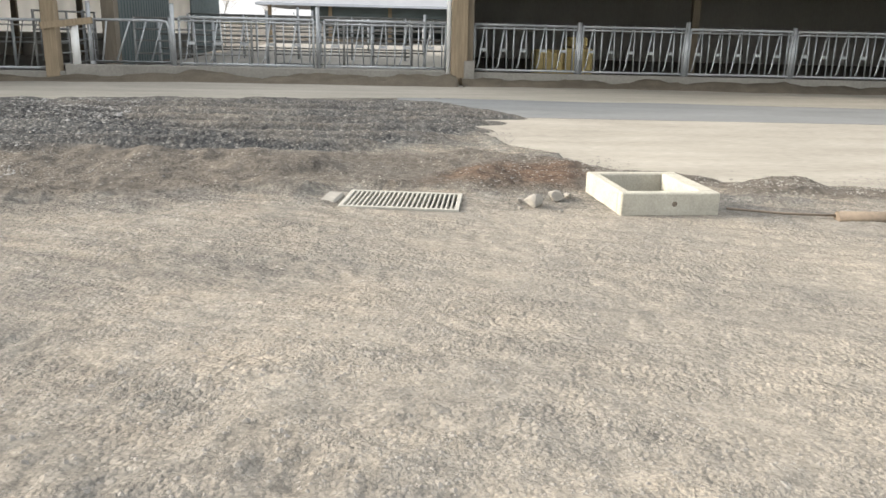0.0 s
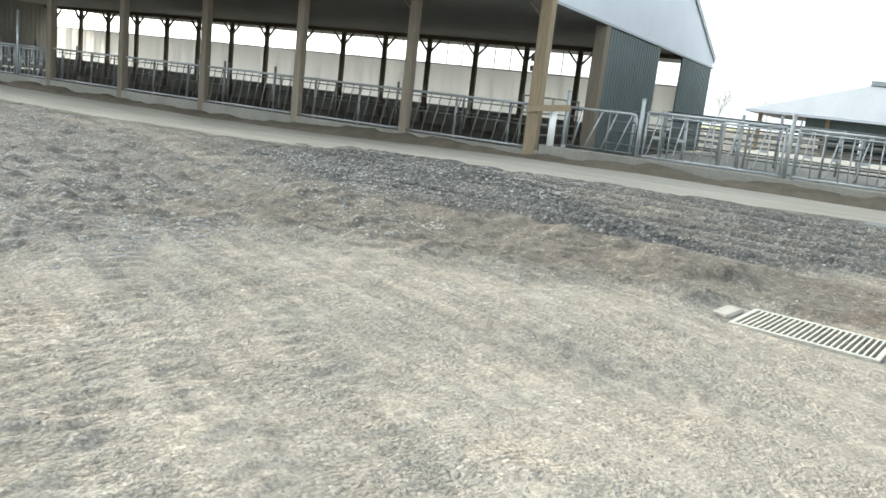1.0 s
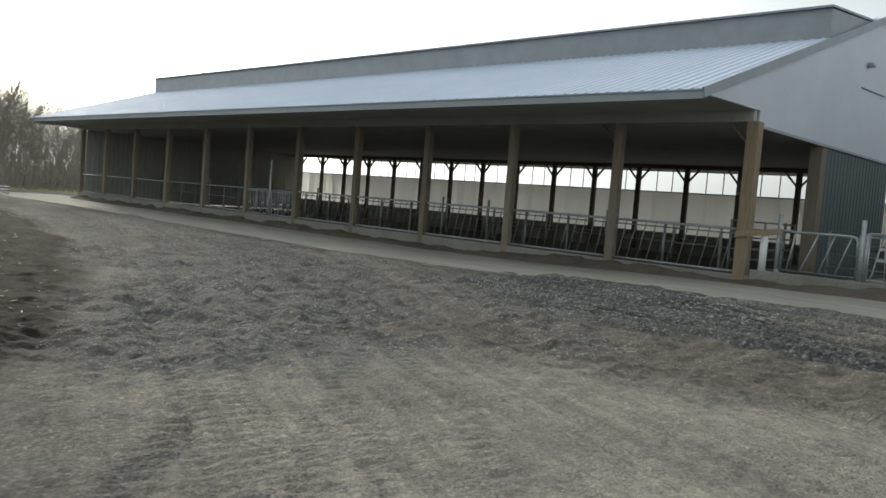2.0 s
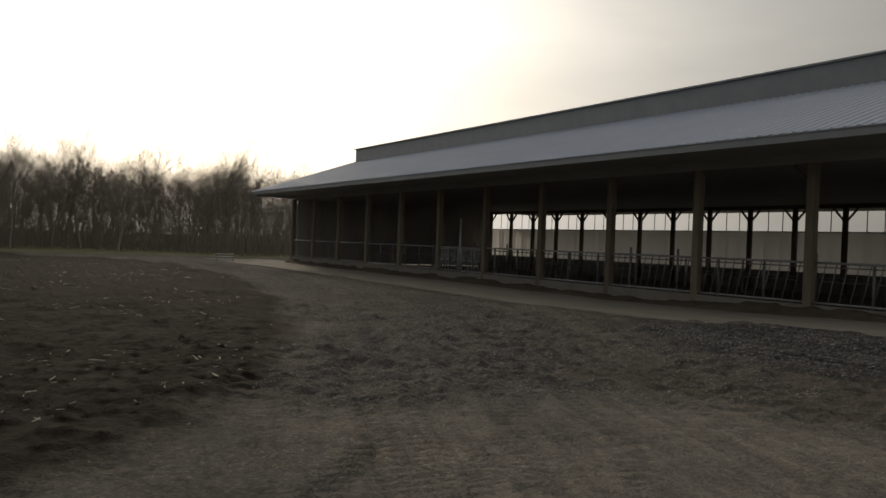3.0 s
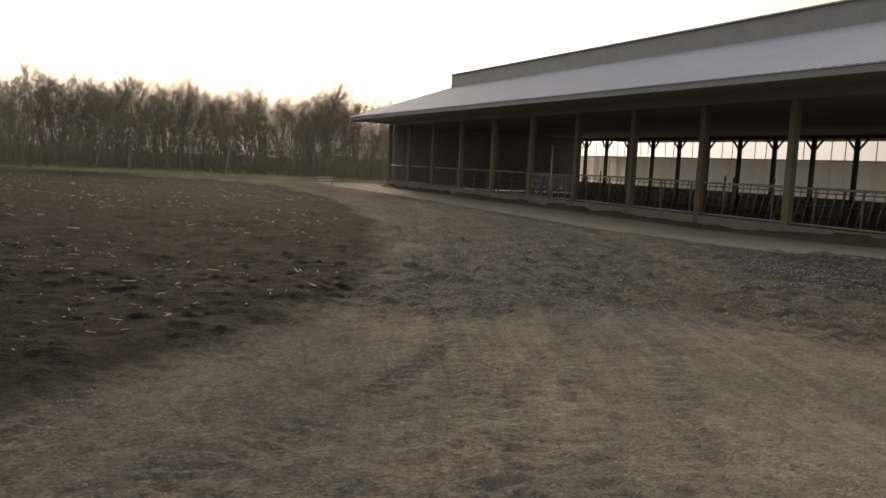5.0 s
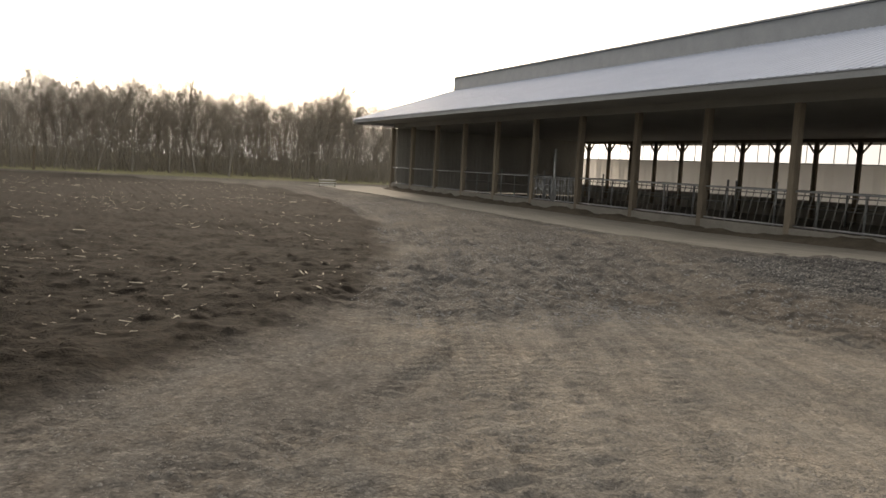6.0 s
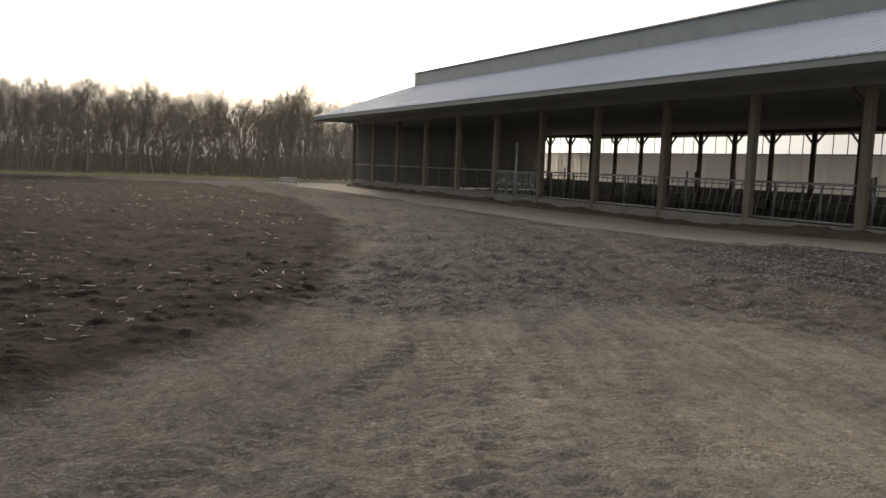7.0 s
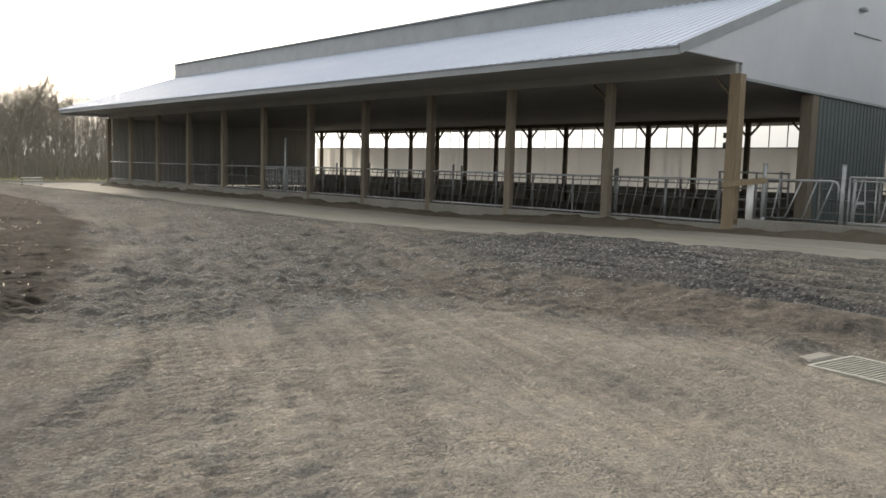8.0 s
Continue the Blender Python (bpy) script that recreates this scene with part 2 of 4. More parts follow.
    dust = mixc(0.6, dust, ramp(gsep.outputs["Blue"], (0.0, (0.6, 0.6, 0.6)), (0.5, (1.0, 1.0, 1.0)), (1.0, (1.3, 1.29, 1.27))), "MULTIPLY")
    dust = mixc(0.3, dust, comb, "MULTIPLY")
    dust = mixc(0.7, dust, ramp(patch, (0.32, (0.76, 0.77, 0.79)), (0.66, (1.14, 1.11, 1.07))), "MULTIPLY")
    c = mixc(mask("dust"), gravel, dust)
    c = mixc(mask("stone"), c, stone)
    c = mixc(mask("mud"), c, mud)
    c = mixc(mask("clay"), c, clay)
    c = mixc(0.16, c, clump, "MULTIPLY")
    pebble = ramp(sep.outputs["Blue"], (0.0, (0.50, 0.51, 0.53)), (0.35, (0.88, 0.88, 0.88)), (0.75, (1.08, 1.07, 1.06)), (1.0, (1.65, 1.62, 1.58)))
    c = mixc(0.2, c, pebble, "MULTIPLY")
    c = mixc(mask("track"), c, mixc(0.5, mud, stone))
    c = mixc(mask("soil"), c, soil)
    c = mixc(mask("grass"), c, grass)
    l.new(c, b.inputs["Base Color"])
    b.inputs["Roughness"].default_value = 0.95
    b.inputs["Specular IOR Level"].default_value = 0.04
    bump1, bump2 = n.new("ShaderNodeBump"), n.new("ShaderNodeBump")
    bump1.inputs["Strength"].default_value, bump1.inputs["Distance"].default_value = 1.0, 0.025
    bump2.inputs["Strength"].default_value, bump2.inputs["Distance"].default_value = 0.6, 0.010
    # the driven surface is smooth in places and lumpy in others
    lumps = n.new("ShaderNodeMath")
    lumps.operation = "MULTIPLY"
    l.new(noise_tex(24, 3), lumps.inputs[0])
    l.new(ramp(noise_tex(1.3, 4, ((1.6, 0.6, 1), 20)), (0.40, (0.25, 0.25, 0.25)), (0.60, (1.25, 1.25, 1.25))), lumps.inputs[1])
    l.new(lumps.outputs[0], bump1.inputs["Height"])
    # stones stand out only in patches
    lump = n.new("ShaderNodeMath")
    lump.operation = "MULTIPLY"
    l.new(vor.outputs["Distance"], lump.inputs[0])
    l.new(ramp(noise_tex(1.7, 4), (0.42, (0.15, 0.15, 0.15)), (0.62, (1.6, 1.6, 1.6))), lump.inputs[1])
    l.new(lump.outputs[0], bump2.inputs["Height"])
    bump2.invert = True
    l.new(bump1.outputs[0], bump2.inputs["Normal"])
    bump3, rubble = n.new("ShaderNodeBump"), n.new("ShaderNodeMath")
    bump3.inputs["Strength"].default_value, bump3.inputs["Distance"].default_value, bump3.invert = 0.9, 0.022, True
    rubble.operation = "MULTIPLY"
    l.new(cobble.outputs["Distance"], rubble.inputs[0])
    l.new(mask("stone"), rubble.inputs[1])
    l.new(rubble.outputs[0], bump3.inputs["Height"])
    l.new(bump2.outputs[0], bump3.inputs["Normal"])
    l.new(bump3.outputs[0], b.inputs["Normal"])
    return m


GROUND = ground_material()


# ---- building helpers ----
def box_into(bm, x0, y0, z0, x1, y1, z1, bevel=0.0):
    vs = [bm.verts.new((x, y, z)) for z in (z0, z1) for x, y in ((x0, y0), (x1, y0), (x1, y1), (x0, y1))]
    fs = [(3, 2, 1, 0), (4, 5, 6, 7), (0, 1, 5, 4), (1, 2, 6, 5), (2, 3, 7, 6), (3, 0, 4, 7)]
    faces = [bm.faces.new([vs[i] for i in f]) for f in fs]
    if bevel:
        edges = list({e for f in faces for e in f.edges})
        bmesh.ops.bevel(bm, geom=edges, offset=bevel, segments=1, affect="EDGES")
    return bm


def beam_into(bm, a, b, w, h, up=(0, 0, 1)):
    """A squared bar from a to b."""
    a, b = Vector(a), Vector(b)
    d = (b - a).normalized()
    s = d.cross(Vector(up))
    s = s.normalized() if s.length > 1e-4 else Vector((1, 0, 0))
    u = s.cross(d)
    ends = []
    for p in (a, b):
        ends.append([bm.verts.new(p + s * i * w / 2 + u * j * h / 2) for i, j in ((-1, -1), (1, -1), (1, 1), (-1, 1))])
    bm.faces.new(ends[0])
    bm.faces.new(ends[1][::-1])
    for i in range(4):
        bm.faces.new((ends[0][i], ends[1][i], ends[1][(i + 1) % 4], ends[0][(i + 1) % 4]))
    return bm


def tube_into(bm, pts, r, n=8):
    """A round bar along a bent line."""
    pts = [Vector(q) for q in pts]
    rings = []
    for i, q in enumerate(pts):
        d = (pts[min(i + 1, len(pts) - 1)] - pts[max(i - 1, 0)]).normalized()
        s = d.cross(Vector((0, 0, 1)))
        s = s.normalized() if s.length > 1e-3 else Vector((1, 0, 0))
        u = s.cross(d)
        rings.append([bm.verts.new(q + (s * math.cos(k * math.tau / n) + u * math.sin(k * math.tau / n)) * r) for k in range(n)])
    bm.faces.new(rings[0])
    bm.faces.new(rings[-1][::-1])
    for a, b in zip(rings, rings[1:]):
        for k in range(n):
            f = bm.faces.new((a[k], b[k], b[(k + 1) % n], a[(k + 1) % n]))
            f.smooth = True
    return bm


def prism_into(bm, poly, axis, lo, hi):
    """A flat outline pushed along an axis: poly in the other two coordinates, in order."""
    def at(p, v):
        q = list(p)
        q.insert("xyz".index(axis), v)
        return q
    a = [bm.verts.new(at(p, lo)) for p in poly]
    b = [bm.verts.new(at(p, hi)) for p in poly]
    bm.faces.new(a)
    bm.faces.new(b[::-1])
    for i in range(len(poly)):
        j = (i + 1) % len(poly)
        bm.faces.new((a[i], a[j], b[j], b[i]))
    return bm


def finish(bm, name, mat):
    bmesh.ops.recalc_face_normals(bm, faces=bm.faces)
    me = bpy.data.meshes.new(name)
    bm.to_mesh(me)
    bm.free()
    me.materials.append(mat)
    return me


def part(name, bm, mat, parent=None, label=""):
    ob = new(name, finish(bm, name, mat) if isinstance(bm, bmesh.types.BMesh) else bm)
    if parent:
        ob.parent = parent
        ob.matrix_parent_inverse = Matrix.Identity(4)
        base = parent
        off = Vector((0, 0, 0))
        while base:
            off += base.location
            base = base.parent
        ob.location = -off
    return tagged(ob, label)


def thing(name, at, label, category, group="", kind=""):
    ob = new(name)
    ob.location = at
    ob.empty_display_size = 0.3
    return tagged(ob, label, category, group, kind)


def raw_mesh(name, verts, faces, mat, smooth=False):
    me = bpy.data.meshes.new(name)
    me.from_pydata([tuple(v) for v in verts], [], [tuple(f) for f in faces])
    if smooth:
        me.polygons.foreach_set("use_smooth", [True] * len(me.polygons))
    me.materials.append(mat)
    me.update()
    return me


# ---- shape of the ground ----
def step(v):
    v = np.clip(v, 0, 1)
    return v * v * (3 - 2 * v)


LATTICE = np.random.RandomState(7).rand(256, 256)


def value_noise(x, y):
    xi, yi = np.floor(x).astype(int), np.floor(y).astype(int)
    u, v = step(x - xi), step(y - yi)
    a, b = LATTICE[xi % 256, yi % 256], LATTICE[(xi + 1) % 256, yi % 256]
    c, d = LATTICE[xi % 256, (yi + 1) % 256], LATTICE[(xi + 1) % 256, (yi + 1) % 256]
    return (a * (1 - u) + b * u) * (1 - v) + (c * (1 - u) + d * u) * v - 0.5


def fbm(x, y, scale, octaves=4):
    t, amp = 0, 1
    for k in range(octaves):
        t = t + amp * value_noise(x * scale + 17 * k, y * scale + 31 * k)
        scale, amp = scale * 2.03, amp * 0.5
    return t


def edge_distance(x, y, poly):
    """Signed distance to an outline, positive inside."""
    best, inside = np.full(x.shape, 1e9), np.zeros(x.shape, bool)
    for (ax, ay), (bx, by) in zip(poly, poly[1:] + poly[:1]):
        dx, dy = bx - ax, by - ay
        t = np.clip(((x - ax) * dx + (y - ay) * dy) / (dx * dx + dy * dy), 0, 1)
        best = np.minimum(best, np.hypot(x - ax - t * dx, y - ay - t * dy))
        cross = ((ay > y) != (by > y)) & (x < (bx - ax) * (y - ay) / ((by - ay) or 1e-9) + ax)
        inside ^= cross
    return np.where(inside, best, -best)


FIELD = [(-60, 57), (-4.7, 56.5), (1.7, 54.8), (7.6, 48.6), (9.6, 42.7), (9.0, 30), (7.2, 21.3), (5.3, 15), (2.9, 9.1), (2.0, 8.0), (0.7, 7.0), (-0.1, 6.1), (-0.8, 5.2), (-3, 3.4), (-14, -6), (-60, -30)]
PILE = [(13.9, 11.5), (14.05, 6.2), (14.25, 1.9), (14.1, 1.0), (13.0, 0.45), (12.2, 0.1), (10.9, 0.6), (9.9, 1.4), (9.3, 2.4), (9.1, 4.2), (9.0, 6.2), (9.2, 9.0), (10.5, 12.5)]
BANK = [(5.0, 8.7), (6.3, 7.2), (6.8, 6.2), (7.0, 5.2), (7.2, 4.3), (7.2, 3.6), (7.0, 3.1), (7.1, 2.9), (7.55, 2.6), (7.4, 1.4), (7.3, 0.6), (7.6, 0.4), (7.6, -0.9), (7.2, -1.3), (6.6, -3.6), (7.7, -3.4), (8.2, -1.9), (8.9, -0.3), (9.9, 1.0), (9.7, 2.6), (9.6, 6.0), (9.4, 9.0)]
RED_CLAY = [(7.6, 2.5), (7.45, 1.2), (7.6, 0.75), (7.6, 0.3), (8.0, 0.1), (8.9, 0.0), (9.3, 0.8), (9.2, 1.7), (8.5, 1.9)]
SLAB_EDGE = [(-26, 6.4), (-2.8, 7.4), (-1.4, 7.8), (-0.8, 8.2), (0.0, 8.6), (0.1, 9.7), (0.6, 10.0), (0.85, 10.6), (1.2, 11.6)]
DRIVE = [(7.6, 3.6), (7.4, 5.2), (6.6, 6.8), (5.0, 7.4), (3.4, 7.2), (2.2, 7.8), (4.2, 15), (6.0, 21.3), (7.7, 30), (8.3, 43), (7, 49), (13.9, 49), (14, 30), (14, 8), (9.6, 3.0)]
# wheel tracks across the yard
TRACKS = [
    [(1.1, 1.5), (1.6, 3.05), (2.45, 4.65), (3.2, 6.4), (4.3, 8.9), (6.0, 13.3), (8.0, 19.8), (10.0, 27.4), (11.6, 40)],
    [(1.0, 1.8), (1.43, 3.1), (1.86, 4.05), (2.54, 5.66), (3.5, 8.2), (4.6, 11.7), (6.1, 16.5), (8.4, 26), (10, 40)],
    [(1.4, 1.4), (2.1, 2.9), (3.0, 4.5), (4.6, 7.3), (6.2, 11.0), (7.6, 15.4), (9.8, 23.3), (11.8, 34)],
    [(-0.4, 3.2), (0.53, 4.0), (0.95, 4.3), (1.58, 4.9), (2.5, 5.9)],
    [(-0.3, 3.6), (0.82, 4.35), (1.63, 5.0), (2.6, 6.1)],
    [(-1.8, 3.6), (-0.8, 4.45), (-0.3, 5.4), (0.4, 6.15), (1.5, 6.75), (2.7, 7.6), (4.3, 10)],
    [(2.0, 2.0), (2.9, 3.2), (3.6, 4.1), (4.6, 5.6), (5.5, 7.2), (6.8, 9.9), (8.1, 14.2), (9.7, 20.5), (11.5, 30)],
    [(1.2, 2.4), (1.88, 3.43), (2.4, 4.4), (3.3, 5.5), (4.7, 6.9), (6.5, 8.7), (8.6, 12.6), (10.6, 20)],
    [(3.4, -1.0), (4.4, 1.2), (5.2, 3.4), (6.3, 6.2), (7.9, 9.4)],
    [(4.9, -2.2), (5.6, 0.6), (6.0, 3.0), (7.4, 6.4), (9.0, 9.2)],
]


def track_field(x, y):
    """Depth and wear of the wheel tracks: rutted, with lug marks across them."""
    depth, wear, pale = np.zeros(x.shape), np.zeros(x.shape), np.zeros(x.shape)
    for n, line in enumerate(TRACKS):
        best, along, run = np.full(x.shape, 1e9), np.zeros(x.shape), 0.0
        for (ax, ay), (bx, by) in zip(line, line[1:]):
            dx, dy = bx - ax, by - ay
            length = math.hypot(dx, dy)
            t = np.clip(((x - ax) * dx + (y - ay) * dy) / (length * length), 0, 1)
            side = ((x - ax) * dy - (y - ay) * dx) / length
            d = np.hypot(x - ax - t * dx, y - ay - t * dy)
            near = d < np.abs(best)
            best = np.where(near, np.copysign(d, side), best)
            along = np.where(near, run + t * length, along)
            run += length
        d = np.abs(best + 0.10 * fbm(x, y, 0.7, 2))
        inside, rim = step((0.17 - d) / 0.04), np.exp(-((d - 0.21) / 0.045) ** 2)
        fade = step((fbm(x, y, 0.7, 3) + 0.25) / 0.4)
        lug = np.sin(along * 38 + np.abs(best) * 20) * inside
        deep = 0.003
        depth += fade * (-deep * inside + deep * rim + 0.008 * lug)
        pale = np.maximum(pale, fade * (rim * 0.8 + (0.5 * inside * (lug > 0) if n not in (3, 4) else 0)))
        wear = np.maximum(wear, fade * 0.26 * inside * (0.25 + 0.75 * (lug < -0.1)) * (np.abs(fbm(x, y, 3.0, 2)) < 0.35))
    return depth, wear, pale


LANE_Y, LANE_E = [-26, -6.8, 1.0, 5, 8.5, 19, 33, 50], [12.4, 13.95, 14.8, 13.95, 13.25, 13.3, 14.0, 13.9]


def slab_edge(y):
    return np.interp(y, [p[0] for p in SLAB_EDGE], [p[1] for p in SLAB_EDGE])


def grade(x, y):
    """The yard's even fall: it rises towards the feed lane at the near end of the barn."""
    return 0.25 * step((x - 8.0) / 6.0) * step((19.0 - y) / 13.0)


def road_centre(y):
    return 0.4 + 0.46 * y - 0.004 * y * y


def terrain(x, y):
    """Height and the masks of soil, stone with painted furrow shade, mud and grass."""
    wob = 0.45 * fbm(x, y, 0.6)
    soil = step((edge_distance(x, y, FIELD) + wob + 0.4) / 0.7)
    pile = step((edge_distance(x, y, PILE) + 0.6 * fbm(x, y, 0.9)) / 0.7)
    bank = step((edge_distance(x, y, BANK) + 0.30 * fbm(x, y, 1.1)) / 0.3) * (1 - 0.7 * pile)
    clay = step((edge_distance(x, y, RED_CLAY) + 0.7 * fbm(x, y, 1.3)) / 0.5) * (0.75 + 0.6 * fbm(x, y, 2.2))
    far = step((y - 57.5) / 2.5) + step((-3 - x) / 3) * step((-8 - y) / 4)
    slab = ((x > slab_edge(y) + 0.12 + 0.7 * fbm(x, y, 0.9, 4)) & (y < 1.2) & (pile < 0.3)) | ((x > np.interp(y, LANE_Y, LANE_E) + 0.2) & (y < 55))
    drive = step((edge_distance(x, y, DRIVE) + 2.8 * fbm(x, y, 0.45, 4) + 0.7) / 2.6)
    off = x - road_centre(y)
    z = grade(x, y)
    rough = fbm(x, y, 0.35, 3) * 0.045 + fbm(x, y, 2.4, 4) * 0.010 + fbm(x, y, 7.0, 2) * 0.020 * (0.35 + step((fbm(x, y, 1.1, 3) + 0.25) / 0.5)) + drive * 0.022 * fbm(off * 1.3, y * 0.25, 1.0, 3) + 0.016 * fbm(off * 4.5, y * 0.4, 1.0, 2)
    depth, wear, pale = track_field(x, y)
    rake = np.sin(x * 11.5 + 3.0 * fbm(x * 0.6, y * 0.3, 1.0, 3))
    furrow = 0.06 * rake * pile
    ridge = drive * (1 - pile) * (0.085 * fbm(off * 1.5, y * 0.16, 1.0, 3) + 0.07 * fbm(off * 4.0, y * 0.45, 1.0, 3) + 0.085 * fbm(x, y, 3.4, 3))
    clod = soil * (0.04 + 0.05 * fbm(x, y, 1.4, 5) + 0.07 * np.maximum(fbm(x, y, 5.0, 3), 0) + 0.012 * np.sin((x * 0.8 - y * 0.6) * 2.6 + 2 * fbm(x, y, 0.2, 2)))
    z = z + rough + depth * (1 - soil) + clod + pile * (0.05 + 0.03 * fbm(x, y, 2.5, 4)) + furrow + ridge + bank * (1 - drive * 0.6) * (0.05 + 0.14 * np.maximum(fbm(x, y, 1.6, 4), -0.2)) + 0.06 * np.clip(clay, 0, 1) * (0.4 + fbm(x, y, 1.9, 4))
    lap = step(1.6 - np.abs(x - slab_edge(y)) / 0.5) * step((1.6 - y) / 0.5)
    z = z * (1 - lap) + lap * np.maximum(z, grade(x, y) + 0.022 + 0.02 * fbm(x, y, 3.0, 3))
    z = np.where(slab, np.minimum(z, grade(x, y) - 0.03), z)
    # level seat of the precast frame, and the pit under the grate
    seat = step(2.4 - 2 * np.maximum(np.abs(x - 7.04) / 0.62, np.abs(y + 0.2) / 0.55))
    z = z * (1 - seat)
    u, v = grate_axes(x, y)
    near = step((1.25 - np.maximum(np.abs(u) / 0.56, np.abs(v) / 0.37)) / 0.2)
    z = z * (1 - near) + near * -0.01
    pit = (np.abs(u) < 0.51) & (np.abs(v) < 0.33)
    z = np.where(pit, -0.6, z)
    lines = fbm(off * 4.5, y * 0.3, 1.0, 5)
    streak = drive * step((fbm(off * 0.9, y * 0.12, 1.0, 4) + 0.6 * lines + 0.2) / 0.35)
    valley_shade = step((0.02 - fbm(off * 1.5, y * 0.16, 1.0, 3)) / 0.35)
    # Furrow and drive-valley shade is put into the stone mask as darker stone.
    stone = np.clip(pile * (0.80 - 0.30 * rake + 0.30 * fbm(x, y * 0.3, 1.5)) + drive * (0.35 + 0.5 * valley_shade) * (1 - 0.5 * bank) + 0.35 * streak * (1 - bank), 0, 1)
    # The pit floor takes mud colour, painting in the shade under the grate.
    mud = np.clip(bank * (0.95 + 0.5 * fbm(x, y, 1.3)) + 0.30 * drive * (1 - pile) + pit, 0, 1)
    mud = np.clip(mud + 0.5 * step((0.5 - np.abs(edge_distance(x, y, FIELD))) / 0.5) * (1 - soil), 0, 1)
    dust = step((7.6 - x) / 1.2 + 0.4 * fbm(x, y, 0.6, 3)) * step((10.0 - y) / 7 + 1.3 * fbm(x, y, 0.5, 4)) * step((x + 0.5 - 0.45 * y) / 1.5 + 0.6 * fbm(x, y, 0.8, 3)) * (1 - bank)
    dust = np.maximum(dust, 0.45 * pale * (1 - 0.4 * drive)) + 0.12 * step((lines - 0.08) / 0.3) * step((y - 1) / 3)
    verge = step((edge_distance(x, y, FIELD) + 3.3 + 1.6 * fbm(x, y, 0.8, 4)) / 2.2) * step((3.8 - x) / 2.8)
    dust = dust * (1 - 0.8 * verge)
    worn = 0.26 * step((-0.04 - lines) / 0.3) * step((y - 1) / 3) * step((15 - x) / 2) * (1 - bank)
    return z, soil, stone, mud, np.clip(far, 0, 1), np.clip(clay, 0, 0.9), np.clip(np.maximum(np.maximum(wear, worn), verge * (0.78 + 0.5 * fbm(x, y, 1.5, 3))), 0, 1) * (1 - soil), np.clip(dust * (0.45 + 0.4 * step((4.5 - y) / 4)), 0, 1)


GRATE_AT, GRATE_TURN = (7.06, 2.12), -8.5


def grate_axes(x, y):
    c, s = math.cos(radians(GRATE_TURN)), math.sin(radians(GRATE_TURN))
    dx, dy = x - GRATE_AT[0], y - GRATE_AT[1]
    return -dx * s + dy * c, dx * c + dy * s


def ground_z(x, y):
    return float(terrain(np.array([float(x)]), np.array([float(y)]))[0][0])


def spaced(lo, hi, fine, ends):
    """Close steps from lo to hi, growing outside of them to the ends: slowly at first, then fast."""
    mid = list(np.arange(lo, hi, fine))

    def run(start, sign, end):
        out, d = [], fine
        at = start
        while sign * at < sign * end:
            d *= 1.016 if d < 0.25 else 1.14
            at += sign * d
            out.append(at)
        return out

    return np.array(run(mid[0], -1, ends[0])[::-1] + mid + run(mid[-1], 1, ends[1]))


def build_ground():
    gx, gy = spaced(-1.5, 9.5, 0.04, (-900, 900)), spaced(1.0, 9.5, 0.04, (-900, 900))
    xx, yy = np.meshgrid(gx, gy)
    z, soil, stone, mud, grass, clay, track, dust = terrain(xx, yy)
    z = np.where((np.abs(xx) > 120) | (np.abs(yy) > 120), 0, z)
    nx, ny = len(gx), len(gy)
    co = np.stack([xx, yy, z], -1).reshape(-1, 3)
    i = np.arange(nx * ny).reshape(ny, nx)
    quads = np.stack([i[:-1, :-1], i[:-1, 1:], i[1:, 1:], i[1:, :-1]], -1).reshape(-1, 4)
    me = bpy.data.meshes.new("ground")
    me.vertices.add(len(co))
    me.vertices.foreach_set("co", co.ravel())
    me.loops.add(quads.size)
    me.loops.foreach_set("vertex_index", quads.ravel())
    me.polygons.add(len(quads))
    me.polygons.foreach_set("loop_start", np.arange(0, quads.size, 4))
    me.polygons.foreach_set("use_smooth", np.ones(len(quads), bool))
    me.update(calc_edges=True)
    for name, val in (("soil", soil), ("stone", stone), ("mud", mud), ("grass", grass), ("clay", clay), ("track", track), ("dust", dust)):
        me.attributes.new(name, "FLOAT", "POINT").data.foreach_set("value", val.ravel().astype(np.float32))
    me.materials.append(GROUND)
    tagged(new("ground", me), "dusty gravel farmyard with tyre ruts beside a tilled dark field", "ground", kind="structure")


build_ground()


# ---- paved strips ----
def strip(name, mat, left, right, y0, y1, lift, label, thick=0.12, dy=0.5, cols=8):
    """Paving that follows the yard's fall; left and right are its edges as functions of y."""
    ys = np.arange(y0, y1 + dy / 2, dy)
    verts, faces = [], []
    for y in ys:
        a, b = float(left(y)), float(right(y))
        for k in range(cols + 1):
            x = a + (b - a) * k / cols
            verts.append((x, y, float(grade(np.array(x), np.array(y))) + lift))
        verts += [(b, y, verts[-1][2] - thick), (a, y, verts[-cols - 1][2] - thick)]
    w = cols + 3
    for j in range(len(ys) - 1):
        for k in range(w):
            faces.append((j * w + k, j * w + (k + 1) % w, (j + 1) * w + (k + 1) % w, (j + 1) * w + k))
    faces += [tuple(range(w))[::-1], tuple((len(ys) - 1) * w + k for k in range(w))]
    tagged(new(name, raw_mesh(name, verts, faces, mat)), label, "pavement", kind="structure")


